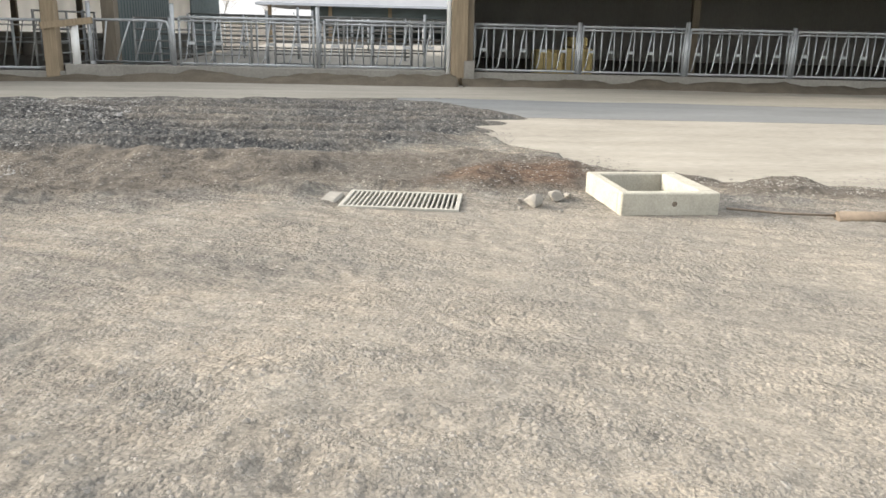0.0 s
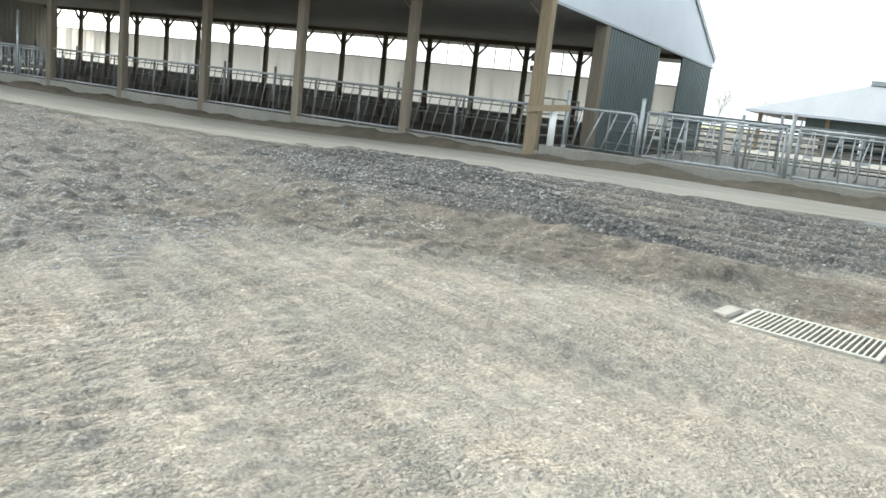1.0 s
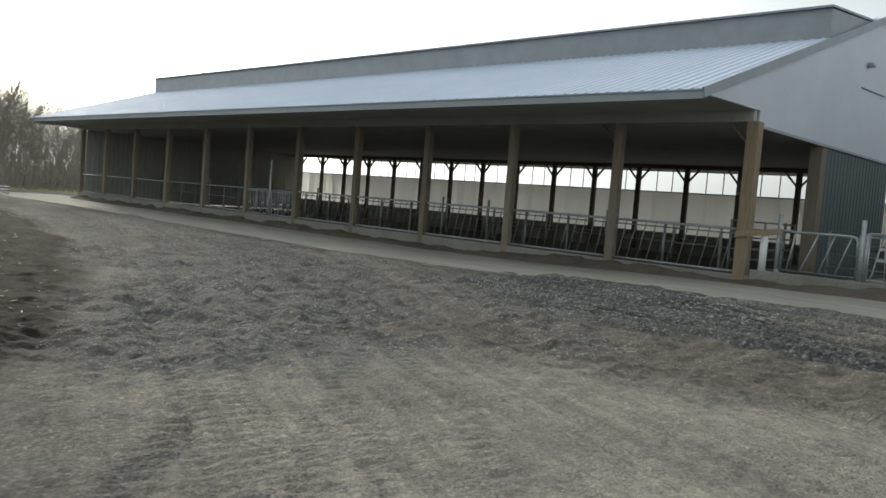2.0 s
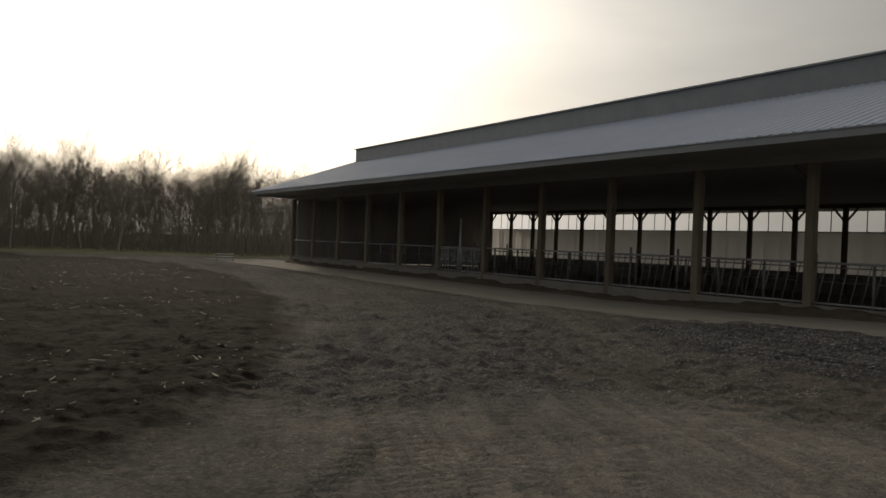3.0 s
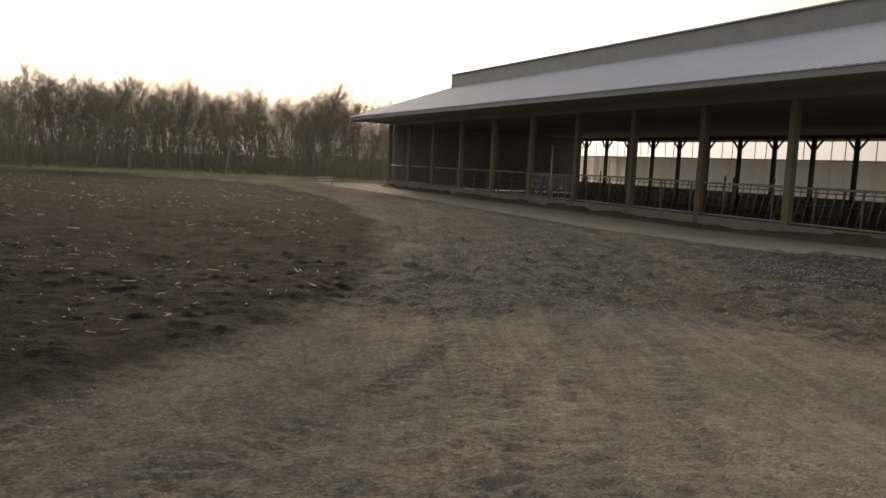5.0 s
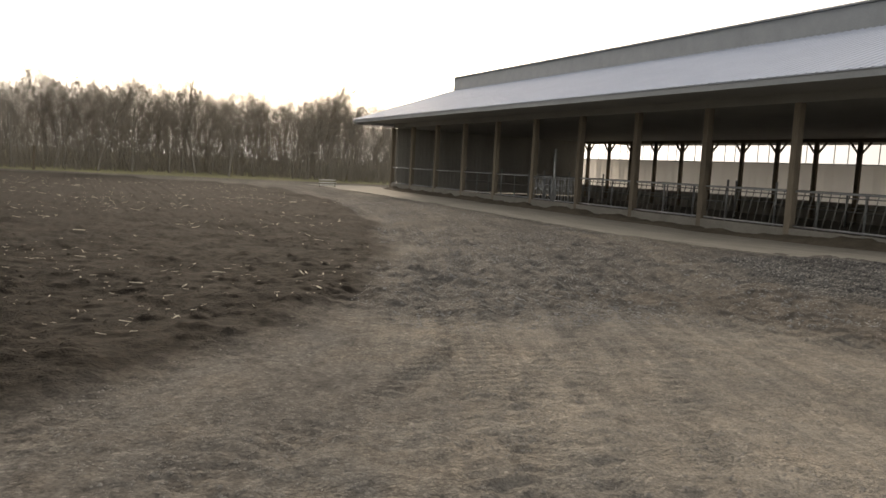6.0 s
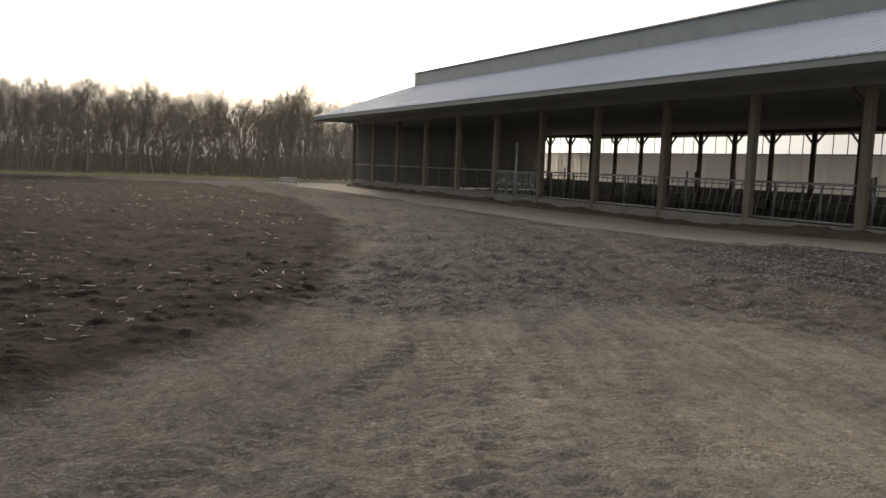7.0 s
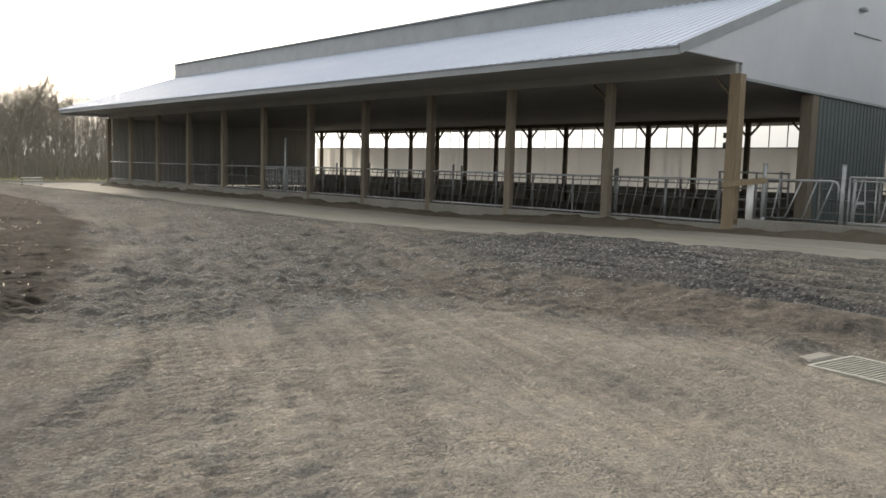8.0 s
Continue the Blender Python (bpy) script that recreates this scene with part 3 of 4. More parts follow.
rag = lambda y, a=0.25: a * float(fbm(np.array(3.3), np.array(float(y)), 0.7, 4))
FENCE_X = 18.54
lane_x = lambda y: FENCE_X + min(0.0, 0.06 * (y - 0.3))  # the fence line swings a little past the second barn's corner
lane_edge = lambda y: float(np.interp(y, LANE_Y, LANE_E))
gutter_edge = lambda y: float(np.interp(y, [-26, -5.7, 1], [11.2, 12.05, 12.25]))
strip("pavement_feed_lane", CONCRETE, lambda y: lane_edge(y) + rag(y), lambda y: lane_x(y) + 0.3, -26, 54, 0.02, "dusty pale concrete feed lane along the barn fronts")
strip("pavement_gutter", GUTTER, lambda y: gutter_edge(y), lambda y: lane_edge(y) + 0.3, -26, 2.0, 0.016, "smooth grey concrete strip beside the feed lane")
strip("pavement_slab", CONCRETE, lambda y: float(slab_edge(np.array(y))) + rag(y * 2, 0.35), lambda y: gutter_edge(y) + 0.1, -26, 1.2, 0.012, "pale dusty concrete slab with gravel spilled on its edge", dy=0.2)
strip("pavement_barn_floor", MANURE, lambda y: FENCE_X + 0.45, lambda y: 33.3, 9.4, 50, 0.03, "dark stained concrete barn floor", dy=2)
strip("pavement_pen_floor", CURB, lambda y: FENCE_X + 0.45, lambda y: 56, -30, 9.3, 0.03, "grey concrete cattle pen floor", dy=1)


# ---- long cattle barn ----
POST_Y = [9.5 + 3.66 * i for i in range(11)] + [49.5]
EAVE_X, EAVE_Z, RIDGE_X, RIDGE_Z, REAR_X, REAR_Z = 15.75, 4.39, 26.9, 8.27, 38.09, 4.39
Y_NEAR, Y_FAR, VENT_X, VENT_Z, VENT_TOP = 9.45, 49.6, 22.74, 6.82, 7.70
BACK_X, BACK_STEP, BACK_Y = 33.08, 2.45, 13.89


def ribbed(y0, y1, a, b, pitch=0.3, rib=0.025, width=0.05):
    """A ribbed metal sheet from the line a (x, z) to the line b, with its ribs running between them."""
    verts, faces = [], []
    ax, az, bx, bz = *a, *b
    d = Vector((bx - ax, 0, bz - az)).normalized()
    n = Vector((-d.z, 0, d.x))
    if n.z < 0 or (abs(n.z) < 1e-6 and n.x > 0):
        n = -n
    y, prof = y0, []
    while y < y1 - 1e-6:
        prof += [(y, 0), (y + pitch - 2 * width, 0), (y + pitch - 1.5 * width, rib), (y + pitch - 0.5 * width, rib)]
        y += pitch
    prof = [(min(q, y1), h) for q, h in prof] + [(y1, 0)]
    for q, h in prof:
        for x, z in ((ax, az), (bx, bz)):
            verts.append((x + n.x * h, q, z + n.z * h))
        for x, z in ((ax, az), (bx, bz)):
            verts.append((x - n.x * 0.03, q, z - n.z * 0.03))
    for i in range(len(prof) - 1):
        k = 4 * i
        faces += [(k, k + 1, k + 5, k + 4), (k + 2, k + 6, k + 7, k + 3), (k, k + 4, k + 6, k + 2), (k + 1, k + 3, k + 7, k + 5)]
    k = 4 * (len(prof) - 1)
    faces += [(0, 2, 3, 1), (k, k + 1, k + 3, k + 2)]
    return verts, faces


def cladding(x0, x1, z0, z1, y, thick=0.05, pitch=0.28, rib=0.02):
    """Ribbed upright sheeting in the plane of a gable, its ribs towards -y."""
    line, x = [(x0, y)], x0 + pitch / 2
    while x < x1 - 0.05:
        line += [(x - 0.04, y), (x - 0.02, y - rib), (x + 0.02, y - rib), (x + 0.04, y)]
        x += pitch
    return prism_into(bmesh.new(), line + [(x1, y), (x1, y + thick), (x0, y + thick)], "z", z0, z1)


def long_barn():
    barn = thing("cattle_barn", (26, 9.5, 0), "long open-sided cattle barn with blue-grey ribbed metal roof and timber posts", "barn")
    for i, y in enumerate(POST_Y):
        w = 0.145 if i == 0 else 0.115
        post = part("post", box_into(bmesh.new(), FENCE_X - w, y - w, 0.0, FENCE_X + w, y + w, 4.03, 0.012), OLD_WOOD if i else WOOD, barn)
        if i < 2:
            part("knee_brace", beam_into(bmesh.new(), (FENCE_X, y + w - 0.02, 3.50), (FENCE_X, y + 0.58, 4.0), 0.05, 0.10, (1, 0, 0)), WOOD_DARK, post)
    part("front_header", box_into(bmesh.new(), FENCE_X - 0.09, Y_NEAR + 0.075, 4.032, FENCE_X + 0.09, Y_FAR - 0.3, 4.34), CEILING, barn)
    slope = (RIDGE_Z - EAVE_Z) / (RIDGE_X - EAVE_X)
    roof = part("roof", raw_mesh("roof", *ribbed(Y_NEAR, Y_FAR, (EAVE_X - 0.05, EAVE_Z - 0.05 * slope), (RIDGE_X, RIDGE_Z)), ROOF), None, barn, "blue-grey ribbed metal roof")
    part("rear_roof", raw_mesh("rear_roof", *ribbed(Y_NEAR, Y_FAR, (RIDGE_X, RIDGE_Z), (REAR_X, REAR_Z)), ROOF), None, barn)
    part("fascia", box_into(bmesh.new(), EAVE_X - 0.01, Y_NEAR, 4.17, EAVE_X + 0.03, Y_FAR, 4.35), TRIM, barn, "pale grey metal fascia")
    part("rear_fascia", box_into(bmesh.new(), REAR_X - 0.05, Y_NEAR, 4.13, REAR_X - 0.01, Y_FAR, 4.35), TRIM, barn)
    vent = part("ridge_vent", box_into(bmesh.new(), VENT_X, Y_NEAR + 0.1, VENT_Z - 0.05, VENT_X + 0.06, Y_FAR - 0.05, VENT_TOP - 0.06), TRIM, barn, "raised grey ridge vent wall")
    part("vent_cap", prism_into(bmesh.new(), [(VENT_X - 0.12, VENT_TOP - 0.06), (VENT_X - 0.12, VENT_TOP), (26.9, VENT_TOP + 0.4), (31.2, VENT_TOP), (31.2, VENT_TOP - 0.06), (26.9, VENT_TOP + 0.34)], "y", Y_NEAR + 0.05, Y_FAR), TRIM, vent)
    part("vent_end", prism_into(bmesh.new(), [(VENT_X + 0.06, VENT_Z + 0.02), (26.9, RIDGE_Z - 0.45), (31.0, VENT_Z), (31.0, VENT_TOP - 0.07), (26.9, VENT_TOP + 0.33), (VENT_X + 0.06, VENT_TOP - 0.07)], "y", Y_FAR - 0.1, Y_FAR - 0.05), TRIM, vent)
    part("vent_end", prism_into(bmesh.new(), [(VENT_X + 0.06, VENT_Z + 0.02), (26.9, RIDGE_Z - 0.45), (31.0, VENT_Z), (31.0, VENT_TOP - 0.07), (26.9, VENT_TOP + 0.33), (VENT_X + 0.06, VENT_TOP - 0.07)], "y", Y_NEAR + 0.1, Y_NEAR + 0.15), TRIM, vent)
    part("gable_wall", prism_into(bmesh.new(), [(EAVE_X + 0.06, 4.34), (RIDGE_X, RIDGE_Z - 0.05), (REAR_X - 0.06, 4.33), (REAR_X - 0.06, 3.97), (FENCE_X + 0.12, 3.97), (FENCE_X + 0.12, 4.305), (EAVE_X + 0.06, 4.285)], "y", Y_NEAR + 0.02, Y_NEAR + 0.07), WHITE, barn, "pale grey metal gable cladding")
    part("far_gable_wall", prism_into(bmesh.new(), [(EAVE_X + 0.06, 4.30), (RIDGE_X, RIDGE_Z - 0.05), (REAR_X - 0.06, 4.33), (REAR_X - 0.06, 4.06), (EAVE_X + 0.06, 4.10)], "y", Y_FAR - 0.1, Y_FAR - 0.05), WHITE, barn)
    for s, (x0, z0, x1, z1) in enumerate(((EAVE_X - 0.05, EAVE_Z - 0.10, RIDGE_X, RIDGE_Z - 0.08), (RIDGE_X, RIDGE_Z - 0.08, REAR_X, REAR_Z - 0.09))):
        part("rake_trim", beam_into(bmesh.new(), (x0, Y_NEAR - 0.02, z0), (x1, Y_NEAR - 0.02, z1), 0.05, 0.22), TRIM, barn, "grey metal rake trim")
    part("soffit", box_into(bmesh.new(), EAVE_X + 0.035, Y_NEAR + 0.08, 4.285, FENCE_X - 0.095, Y_FAR - 0.11, 4.32), CEILING, barn, "dull brown-grey metal soffit under the eave")
    part("gable_trim", box_into(bmesh.new(), FENCE_X + 0.15, Y_NEAR - 0.02, 3.90, REAR_X - 0.06, Y_NEAR + 0.10, 3.968), TRIM, barn)
    part("door_post", box_into(bmesh.new(), 22.86, 9.46, 0.0, 23.26, 9.80, 3.89, 0.01), OLD_WOOD, barn)
    part("end_wall", cladding(23.27, 29.0, 0.25, 3.89, 9.50), DARK_CLAD, barn, "dark green ribbed end wall")
    part("end_wall", cladding(32.4, 37.95, 0.25, 3.89, 9.50), DARK_CLAD, barn, "dark green ribbed end wall")
    part("far_wall", cladding(FENCE_X + 0.15, 33.3, 0.1, 4.05, 49.3), INNER, barn, "dark far end wall")
    for i in range(-1, 15):
        y = BACK_Y + BACK_STEP * i
        post = part("back_post", box_into(bmesh.new(), BACK_X - 0.09, y - 0.10, 0.1, BACK_X + 0.09, y + 0.10, 3.85, 0.01), WOOD_DARK, barn)
        for s in (-1, 1):
            part("knee_brace", beam_into(bmesh.new(), (BACK_X, y + s * 0.08, 3.30), (BACK_X, y + s * 0.56, 3.84), 0.06, 0.11, (1, 0, 0)), WOOD_DARK, post)
    part("back_header", box_into(bmesh.new(), BACK_X - 0.1, 9.6, 3.85, BACK_X + 0.1, 49.2, 4.02), WOOD_DARK, barn)
    part("back_wall", box_into(bmesh.new(), BACK_X + 0.12, 9.6, 0.0, BACK_X + 0.30, 49.2, 0.95), CURB, barn, "low concrete back wall")
    verts, faces = [], []
    ys = np.arange(9.7, 49.15, 0.15)
    for k, y in enumerate(ys):
        bulge = 0.02 * math.sin(k * 2.1) + 0.02 * math.sin(k * 0.73)
        verts += [(BACK_X + 0.24 + bulge, y, 0.95), (BACK_X + 0.22 + bulge * 2, y, 1.9), (BACK_X + 0.24, y, 2.78)]
    for k in range(len(ys) - 1):
        faces += [(3 * k, 3 * k + 3, 3 * k + 4, 3 * k + 1), (3 * k + 1, 3 * k + 4, 3 * k + 5, 3 * k + 2)]
    part("curtain", raw_mesh("curtain", verts, faces, CURTAIN, True), None, barn, "half-raised translucent pale curtain")
    part("curtain_rod", tube_into(bmesh.new(), [(BACK_X + 0.24, 9.7, 2.80), (BACK_X + 0.24, 49.1, 2.80)], 0.03, 6), STEEL, barn)
    for i in range(-1, 15):
        for f in (0.36, 0.68):
            y = BACK_Y + BACK_STEP * (i + f)
            if y < 49:
                part("curtain_pole", tube_into(bmesh.new(), [(BACK_X + 0.33, y, 0.9), (BACK_X + 0.33, y, 3.9)], 0.022, 6), STEEL, barn)
    for y in (9.70,):
        for z in (2.32, 2.56):
            part("flood_light", box_into(bmesh.new(), FENCE_X - 0.10, y - 0.06, z - 0.07, FENCE_X + 0.02, y + 0.05, z + 0.07, 0.02), BLACK, barn, "small black flood light")
    lamp = part("gable_lamp", box_into(bmesh.new(), 25.68, Y_NEAR - 0.16, 6.57, 25.96, Y_NEAR + 0.015, 6.68, 0.02), TRIM, barn, "small dark lamp on the gable")
    part("lamp_conduit", tube_into(bmesh.new(), [(25.4, Y_NEAR - 0.005, 5.90), (27.6, Y_NEAR - 0.005, 5.96)], 0.02, 6), TRIM, lamp)
    return barn


long_barn()
tagged(part("ceiling", box_into(bmesh.new(), FENCE_X + 0.095, Y_NEAR + 0.08, 4.032, REAR_X - 0.06, Y_FAR - 0.11, 4.09), CEILING), "flat dull metal barn ceiling", "ceiling", kind="structure")


# ---- feed kerb, feed and rails ----
def curb_top(y):
    return 0.40 if y > 9.2 else 0.56


def curbs():
    for a, b, x in ((9.25, 49.4, FENCE_X), (0.72, 9.24, FENCE_X)):
        bm = box_into(bmesh.new(), x - 0.11, a, -0.1, x + 0.11, b, curb_top(a + 0.1), 0.015)
        tagged(part("curb", bm, CURB), "stained low concrete feed kerb under the rails", "kerb", kind="structure")
    bm = bmesh.new()
    p, q = (lane_x(0.3), 0.3), (lane_x(-26), -26)
    beam_into(bm, (p[0], p[1], 0.24), (q[0], q[1], 0.24), 0.22, 0.62)
    tagged(part("curb", bm, CURB), "stained low concrete feed kerb under the rails", "kerb", kind="structure")


curbs()


def feed_row(y0, y1, label):
    """Lumpy leftovers of feed swept along the kerb."""
    ys, verts, faces = np.arange(y0, y1, 0.1), [], []
    cols = 9
    for y in ys:
        xr = lane_x(y) - 0.115
        wid = (0.62 if y < 0.5 else 0.8) + 0.35 * float(fbm(np.array(1.7), np.array(y), 0.5, 3))
        for k in range(cols + 1):
            f = k / cols
            x = xr - wid * f
            h = (0.14 + 0.22 * float(fbm(np.array(x), np.array(y), 1.3, 4))) * math.sin(math.pi * min(1, 0.35 + 0.65 * f)) ** 0.8 if f < 1 else -0.03
            verts.append((x, y, float(grade(np.array(x), np.array(y))) + 0.02 + max(h, -0.03)))
    w = cols + 1
    for j in range(len(ys) - 1):
        for k in range(cols):
            faces.append((j * w + k, (j + 1) * w + k, (j + 1) * w + k + 1, j * w + k + 1))
    tagged(new("feed_leftovers", raw_mesh("feed_leftovers", verts, faces, FEED, True)), label, "feed", kind="stuff")


feed_row(0.6, 49, "brown trampled feed leftovers along the barn kerb")
feed_row(-25, 0.55, "brown trampled feed leftovers along the second kerb")


def headlock_panel(width, height, heads, label, steel):
    """A self-locking feed panel along +y from its foot at the origin."""
    p = thing("headlock_panel", (0, 0, 0), label, "cattle panel", "headlock panels along the feed lane")
    part("top_rail", tube_into(bmesh.new(), [(0, 0.03, height), (0, width - 0.03, height)], 0.028), steel, p)
    part("top_rail", tube_into(bmesh.new(), [(-0.05, 0.03, height - 0.075), (-0.05, width - 0.03, height - 0.075)], 0.018, 6), steel, p)
    part("bottom_rail", tube_into(bmesh.new(), [(0, 0.03, 0.05), (0, width - 0.03, 0.05)], 0.028), steel, p)
    for y in (0.03, width - 0.03):
        part("end_upright", tube_into(bmesh.new(), [(0, y, 0.0), (0, y, height)], 0.026), steel, p)
    pitch = (width - 0.12) / heads
    for h in range(heads):
        u = 0.06 + pitch * h
        part("upright", tube_into(bmesh.new(), [(0, u + 0.10 * pitch, 0.05), (0, u + 0.10 * pitch, height)], 0.018, 6), steel, p)
        lock = part("lock_bar", tube_into(bmesh.new(), [(-0.02, u + 0.42 * pitch, 0.07), (-0.02, u + 0.50 * pitch, height - 0.03)], 0.017, 6), steel, p)
        part("swing_bar", tube_into(bmesh.new(), [(-0.03, u + 0.92 * pitch, 0.10), (-0.03, u + 0.84 * pitch, 0.18), (-0.03, u + 0.76 * pitch, 0.45), (-0.03, u + 0.58 * pitch, height - 0.03)], 0.017, 6), steel, lock)
        part("latch_pin", tube_into(bmesh.new(), [(0, u + 0.48 * pitch, height), (0, u + 0.48 * pitch, height + 0.06)], 0.012, 6), steel, p)
        part("latch_plate", box_into(bmesh.new(), -0.04, u + 0.455 * pitch, 0.47, -0.015, u + 0.77 * pitch, 0.53), steel, lock)
    return p


def slant_panel(width, height, bars):
    """A feed panel with leaning bars between a double top rail and a bottom rail."""
    p = thing("slant_bar_panel", (0, 0, 0), "soiled steel feed panel with thin leaning bars between barn posts", "cattle panel", "leaning-bar panels in the barn bays")
    part("top_rail", tube_into(bmesh.new(), [(0, 0, height), (0, width, height)], 0.03), STEEL, p)
    part("top_rail", tube_into(bmesh.new(), [(0.06, 0, height - 0.11), (0.06, width, height - 0.11)], 0.018, 6), DIRTY_STEEL, p)
    part("bottom_rail", tube_into(bmesh.new(), [(0, 0, 0.06), (0, width, 0.06)], 0.03), STEEL, p)
    for k in range(bars):
        y = 0.12 + (width - 0.45) * k / (bars - 1)
        part("bar", tube_into(bmesh.new(), [(0, y + 0.22, 0.07), (0, y, height - 0.01)], 0.012, 6), DIRTY_STEEL, p)
    return p


def pipe_gate(name_label, a, b, rails):
    """A see-through gate of level pipes from a to b, with an upright at each end and in the middle."""
    g = thing("pipe_gate", (*a, 0.05), name_label, "gate", "pipe gates of the pens")
    for z in rails:
        part("rail_pipe", tube_into(bmesh.new(), [(*a, z), (*b, z)], 0.024, 6), DIRTY_STEEL, g)
    for f in (0.01, 0.5, 0.99):
        x, y = a[0] + (b[0] - a[0]) * f, a[1] + (b[1] - a[1]) * f
        part("upright", tube_into(bmesh.new(), [(x, y, 0.05), (x, y, max(rails) + 0.02)], 0.03, 8), DIRTY_STEEL, g)


def feed_fence():
    label = "galvanised steel headlock feed panel on the concrete kerb"
    first = slant_panel(3.38, 1.08, 11)
    first.matrix_basis = pose(FENCE_X, POST_Y[0] + 0.16, 0.40)
    for i in range(1, 5):
        copy_thing(first, pose(FENCE_X, POST_Y[i] + 0.14, 0.40))
    half_bay = headlock_panel(1.62, 1.05, 3, "soiled steel headlock feed panel between timber barn posts", STEEL)
    half_bay.matrix_basis = pose(FENCE_X, 29.78, 0.40)
    copy_thing(half_bay, pose(FENCE_X, 27.95, 0.40))
    stop = thing("bay_post", (FENCE_X, 29.68, 0.40), "tall slim steel post standing in a barn bay", "post")
    part("pipe", tube_into(bmesh.new(), [(FENCE_X, 29.68, 0.39), (FENCE_X, 29.68, 2.68)], 0.05, 10), STEEL, stop)
    part("cap", tube_into(bmesh.new(), [(FENCE_X, 29.68, 2.68), (FENCE_X, 29.68, 2.70)], 0.056, 10), STEEL, stop)
    for i in range(6, 11):
        rail = thing("feed_rail", (FENCE_X, POST_Y[i] + 0.13, 0.40), "single steel neck rail between barn posts", "rail", "neck rails at the far barn bays")
        for z in (0.06, 1.05):
            part("rail_pipe", tube_into(bmesh.new(), [(FENCE_X, POST_Y[i] + 0.125, 0.40 + z), (FENCE_X, POST_Y[i + 1] - 0.125, 0.40 + z)], 0.026), STEEL, rail)
    gap = headlock_panel(3.0, 1.05, 5, label, STEEL)
    gap.matrix_basis = pose(FENCE_X, 3.78, 0.56)
    copy_thing(gap, pose(FENCE_X, 0.80, 0.56) @ Matrix.Diagonal((1, 0.93, 1, 1)))
    right = headlock_panel(2.40, 1.05, 5, label, STEEL)
    for i in range(7):
        y = 0.24 - 2.47 * (i + 1) + 0.03
        m = pose(lane_x(y), y, 0.555, 0, 0, -math.degrees(math.atan(0.06)))
        if i:
            copy_thing(right, m)
        else:
            right.matrix_basis = m
    post = thing("fence_post", (FENCE_X, 6.89, 0.56), "round galvanised steel fence post with a capped top", "post", "steel posts of the feed fence")
    part("pipe", tube_into(bmesh.new(), [(FENCE_X, 6.89, 0.55), (FENCE_X, 6.89, 1.88)], 0.046, 10), STEEL, post)
    part("cap", tube_into(bmesh.new(), [(FENCE_X, 6.89, 1.88), (FENCE_X, 6.89, 1.90)], 0.05, 10), STEEL, post)
    for y in (8.68, 3.71, 0.76):
        copy_thing(post, pose(FENCE_X, y, 0.56))
    for i in range(7):
        y = 0.24 - 2.47 * (i + 1)
        copy_thing(post, pose(lane_x(y), y, 0.42 if i % 2 else 0.36))
    copy_thing(post, pose(21.2, 7.6, 0.28))
    gate = thing("pen_gate", (FENCE_X, 7.9, 0.58), "tubular steel pen gate with slanted bars, closed", "gate")
    y0, y1, z0, z1 = 6.98, 8.60, 0.62, 1.52
    part("gate_frame", tube_into(bmesh.new(), [(FENCE_X, y1, z1), (FENCE_X, y1, z0), (FENCE_X, y0, z0), (FENCE_X, y0, z1 - 0.12), (FENCE_X, y0 + 0.04, z1 - 0.03), (FENCE_X, y0 + 0.14, z1), (FENCE_X, y1, z1)], 0.028), STEEL, gate)
    for a, b in ((8.45, 8.30), (8.15, 7.80), (7.75, 7.45), (7.40, 7.10)):
        part("slanted_bar", tube_into(bmesh.new(), [(FENCE_X, a, z0), (FENCE_X, b, z1)], 0.02, 6), STEEL, gate)
    for z in (0.60, 1.5):
        part("hinge", box_into(bmesh.new(), FENCE_X - 0.05, 8.60, z - 0.03, FENCE_X + 0.05, 8.69, z + 0.03), STEEL, gate)
    pipe = thing("standpipe", (FENCE_X - 0.02, 9.0, 0.56), "white plastic standpipe beside the timber corner post", "pipe")
    part("pipe", tube_into(bmesh.new(), [(FENCE_X - 0.02, 9.0, 0.55), (FENCE_X - 0.02, 9.0, 1.40)], 0.085, 14), PVC, pipe)
    part("cap", tube_into(bmesh.new(), [(FENCE_X - 0.02, 9.0, 1.40), (FENCE_X - 0.02, 9.0, 1.44)], 0.09, 14), PVC, pipe)
    board = thing("brace_board", (FENCE_X - 0.2, 9.1, 1.4), "short weathered board nailed to the corner post", "board")
    part("plank", beam_into(bmesh.new(), (FENCE_X - 0.19, 9.65, 1.36), (FENCE_X - 0.16, 8.55, 1.50), 0.04, 0.14), WOOD, board)


feed_fence()


# ---- stalls in the barn and pens in the gap ----
def stall_row(x, y0, y1, z0, posts, rails, group, label):
    row = thing("stall_rail", (x, (y0 + y1) / 2, z0), label, "rail", group)
    for z in rails:
        part("rail_pipe", tube_into(bmesh.new(), [(x, y0, z0 + z), (x, y1, z0 + z)], 0.03, 6), DIRTY_STEEL, row)
    n = max(2, int(posts))
    for k in range(n):
        y = y0 + (y1 - y0) * k / (n - 1)
        part("stall_post", tube_into(bmesh.new(), [(x, y, 0.0), (x, y, z0 + max(rails) + 0.3 * ((k * 7) % 3 == 0))], 0.045, 8), STEEL, row)


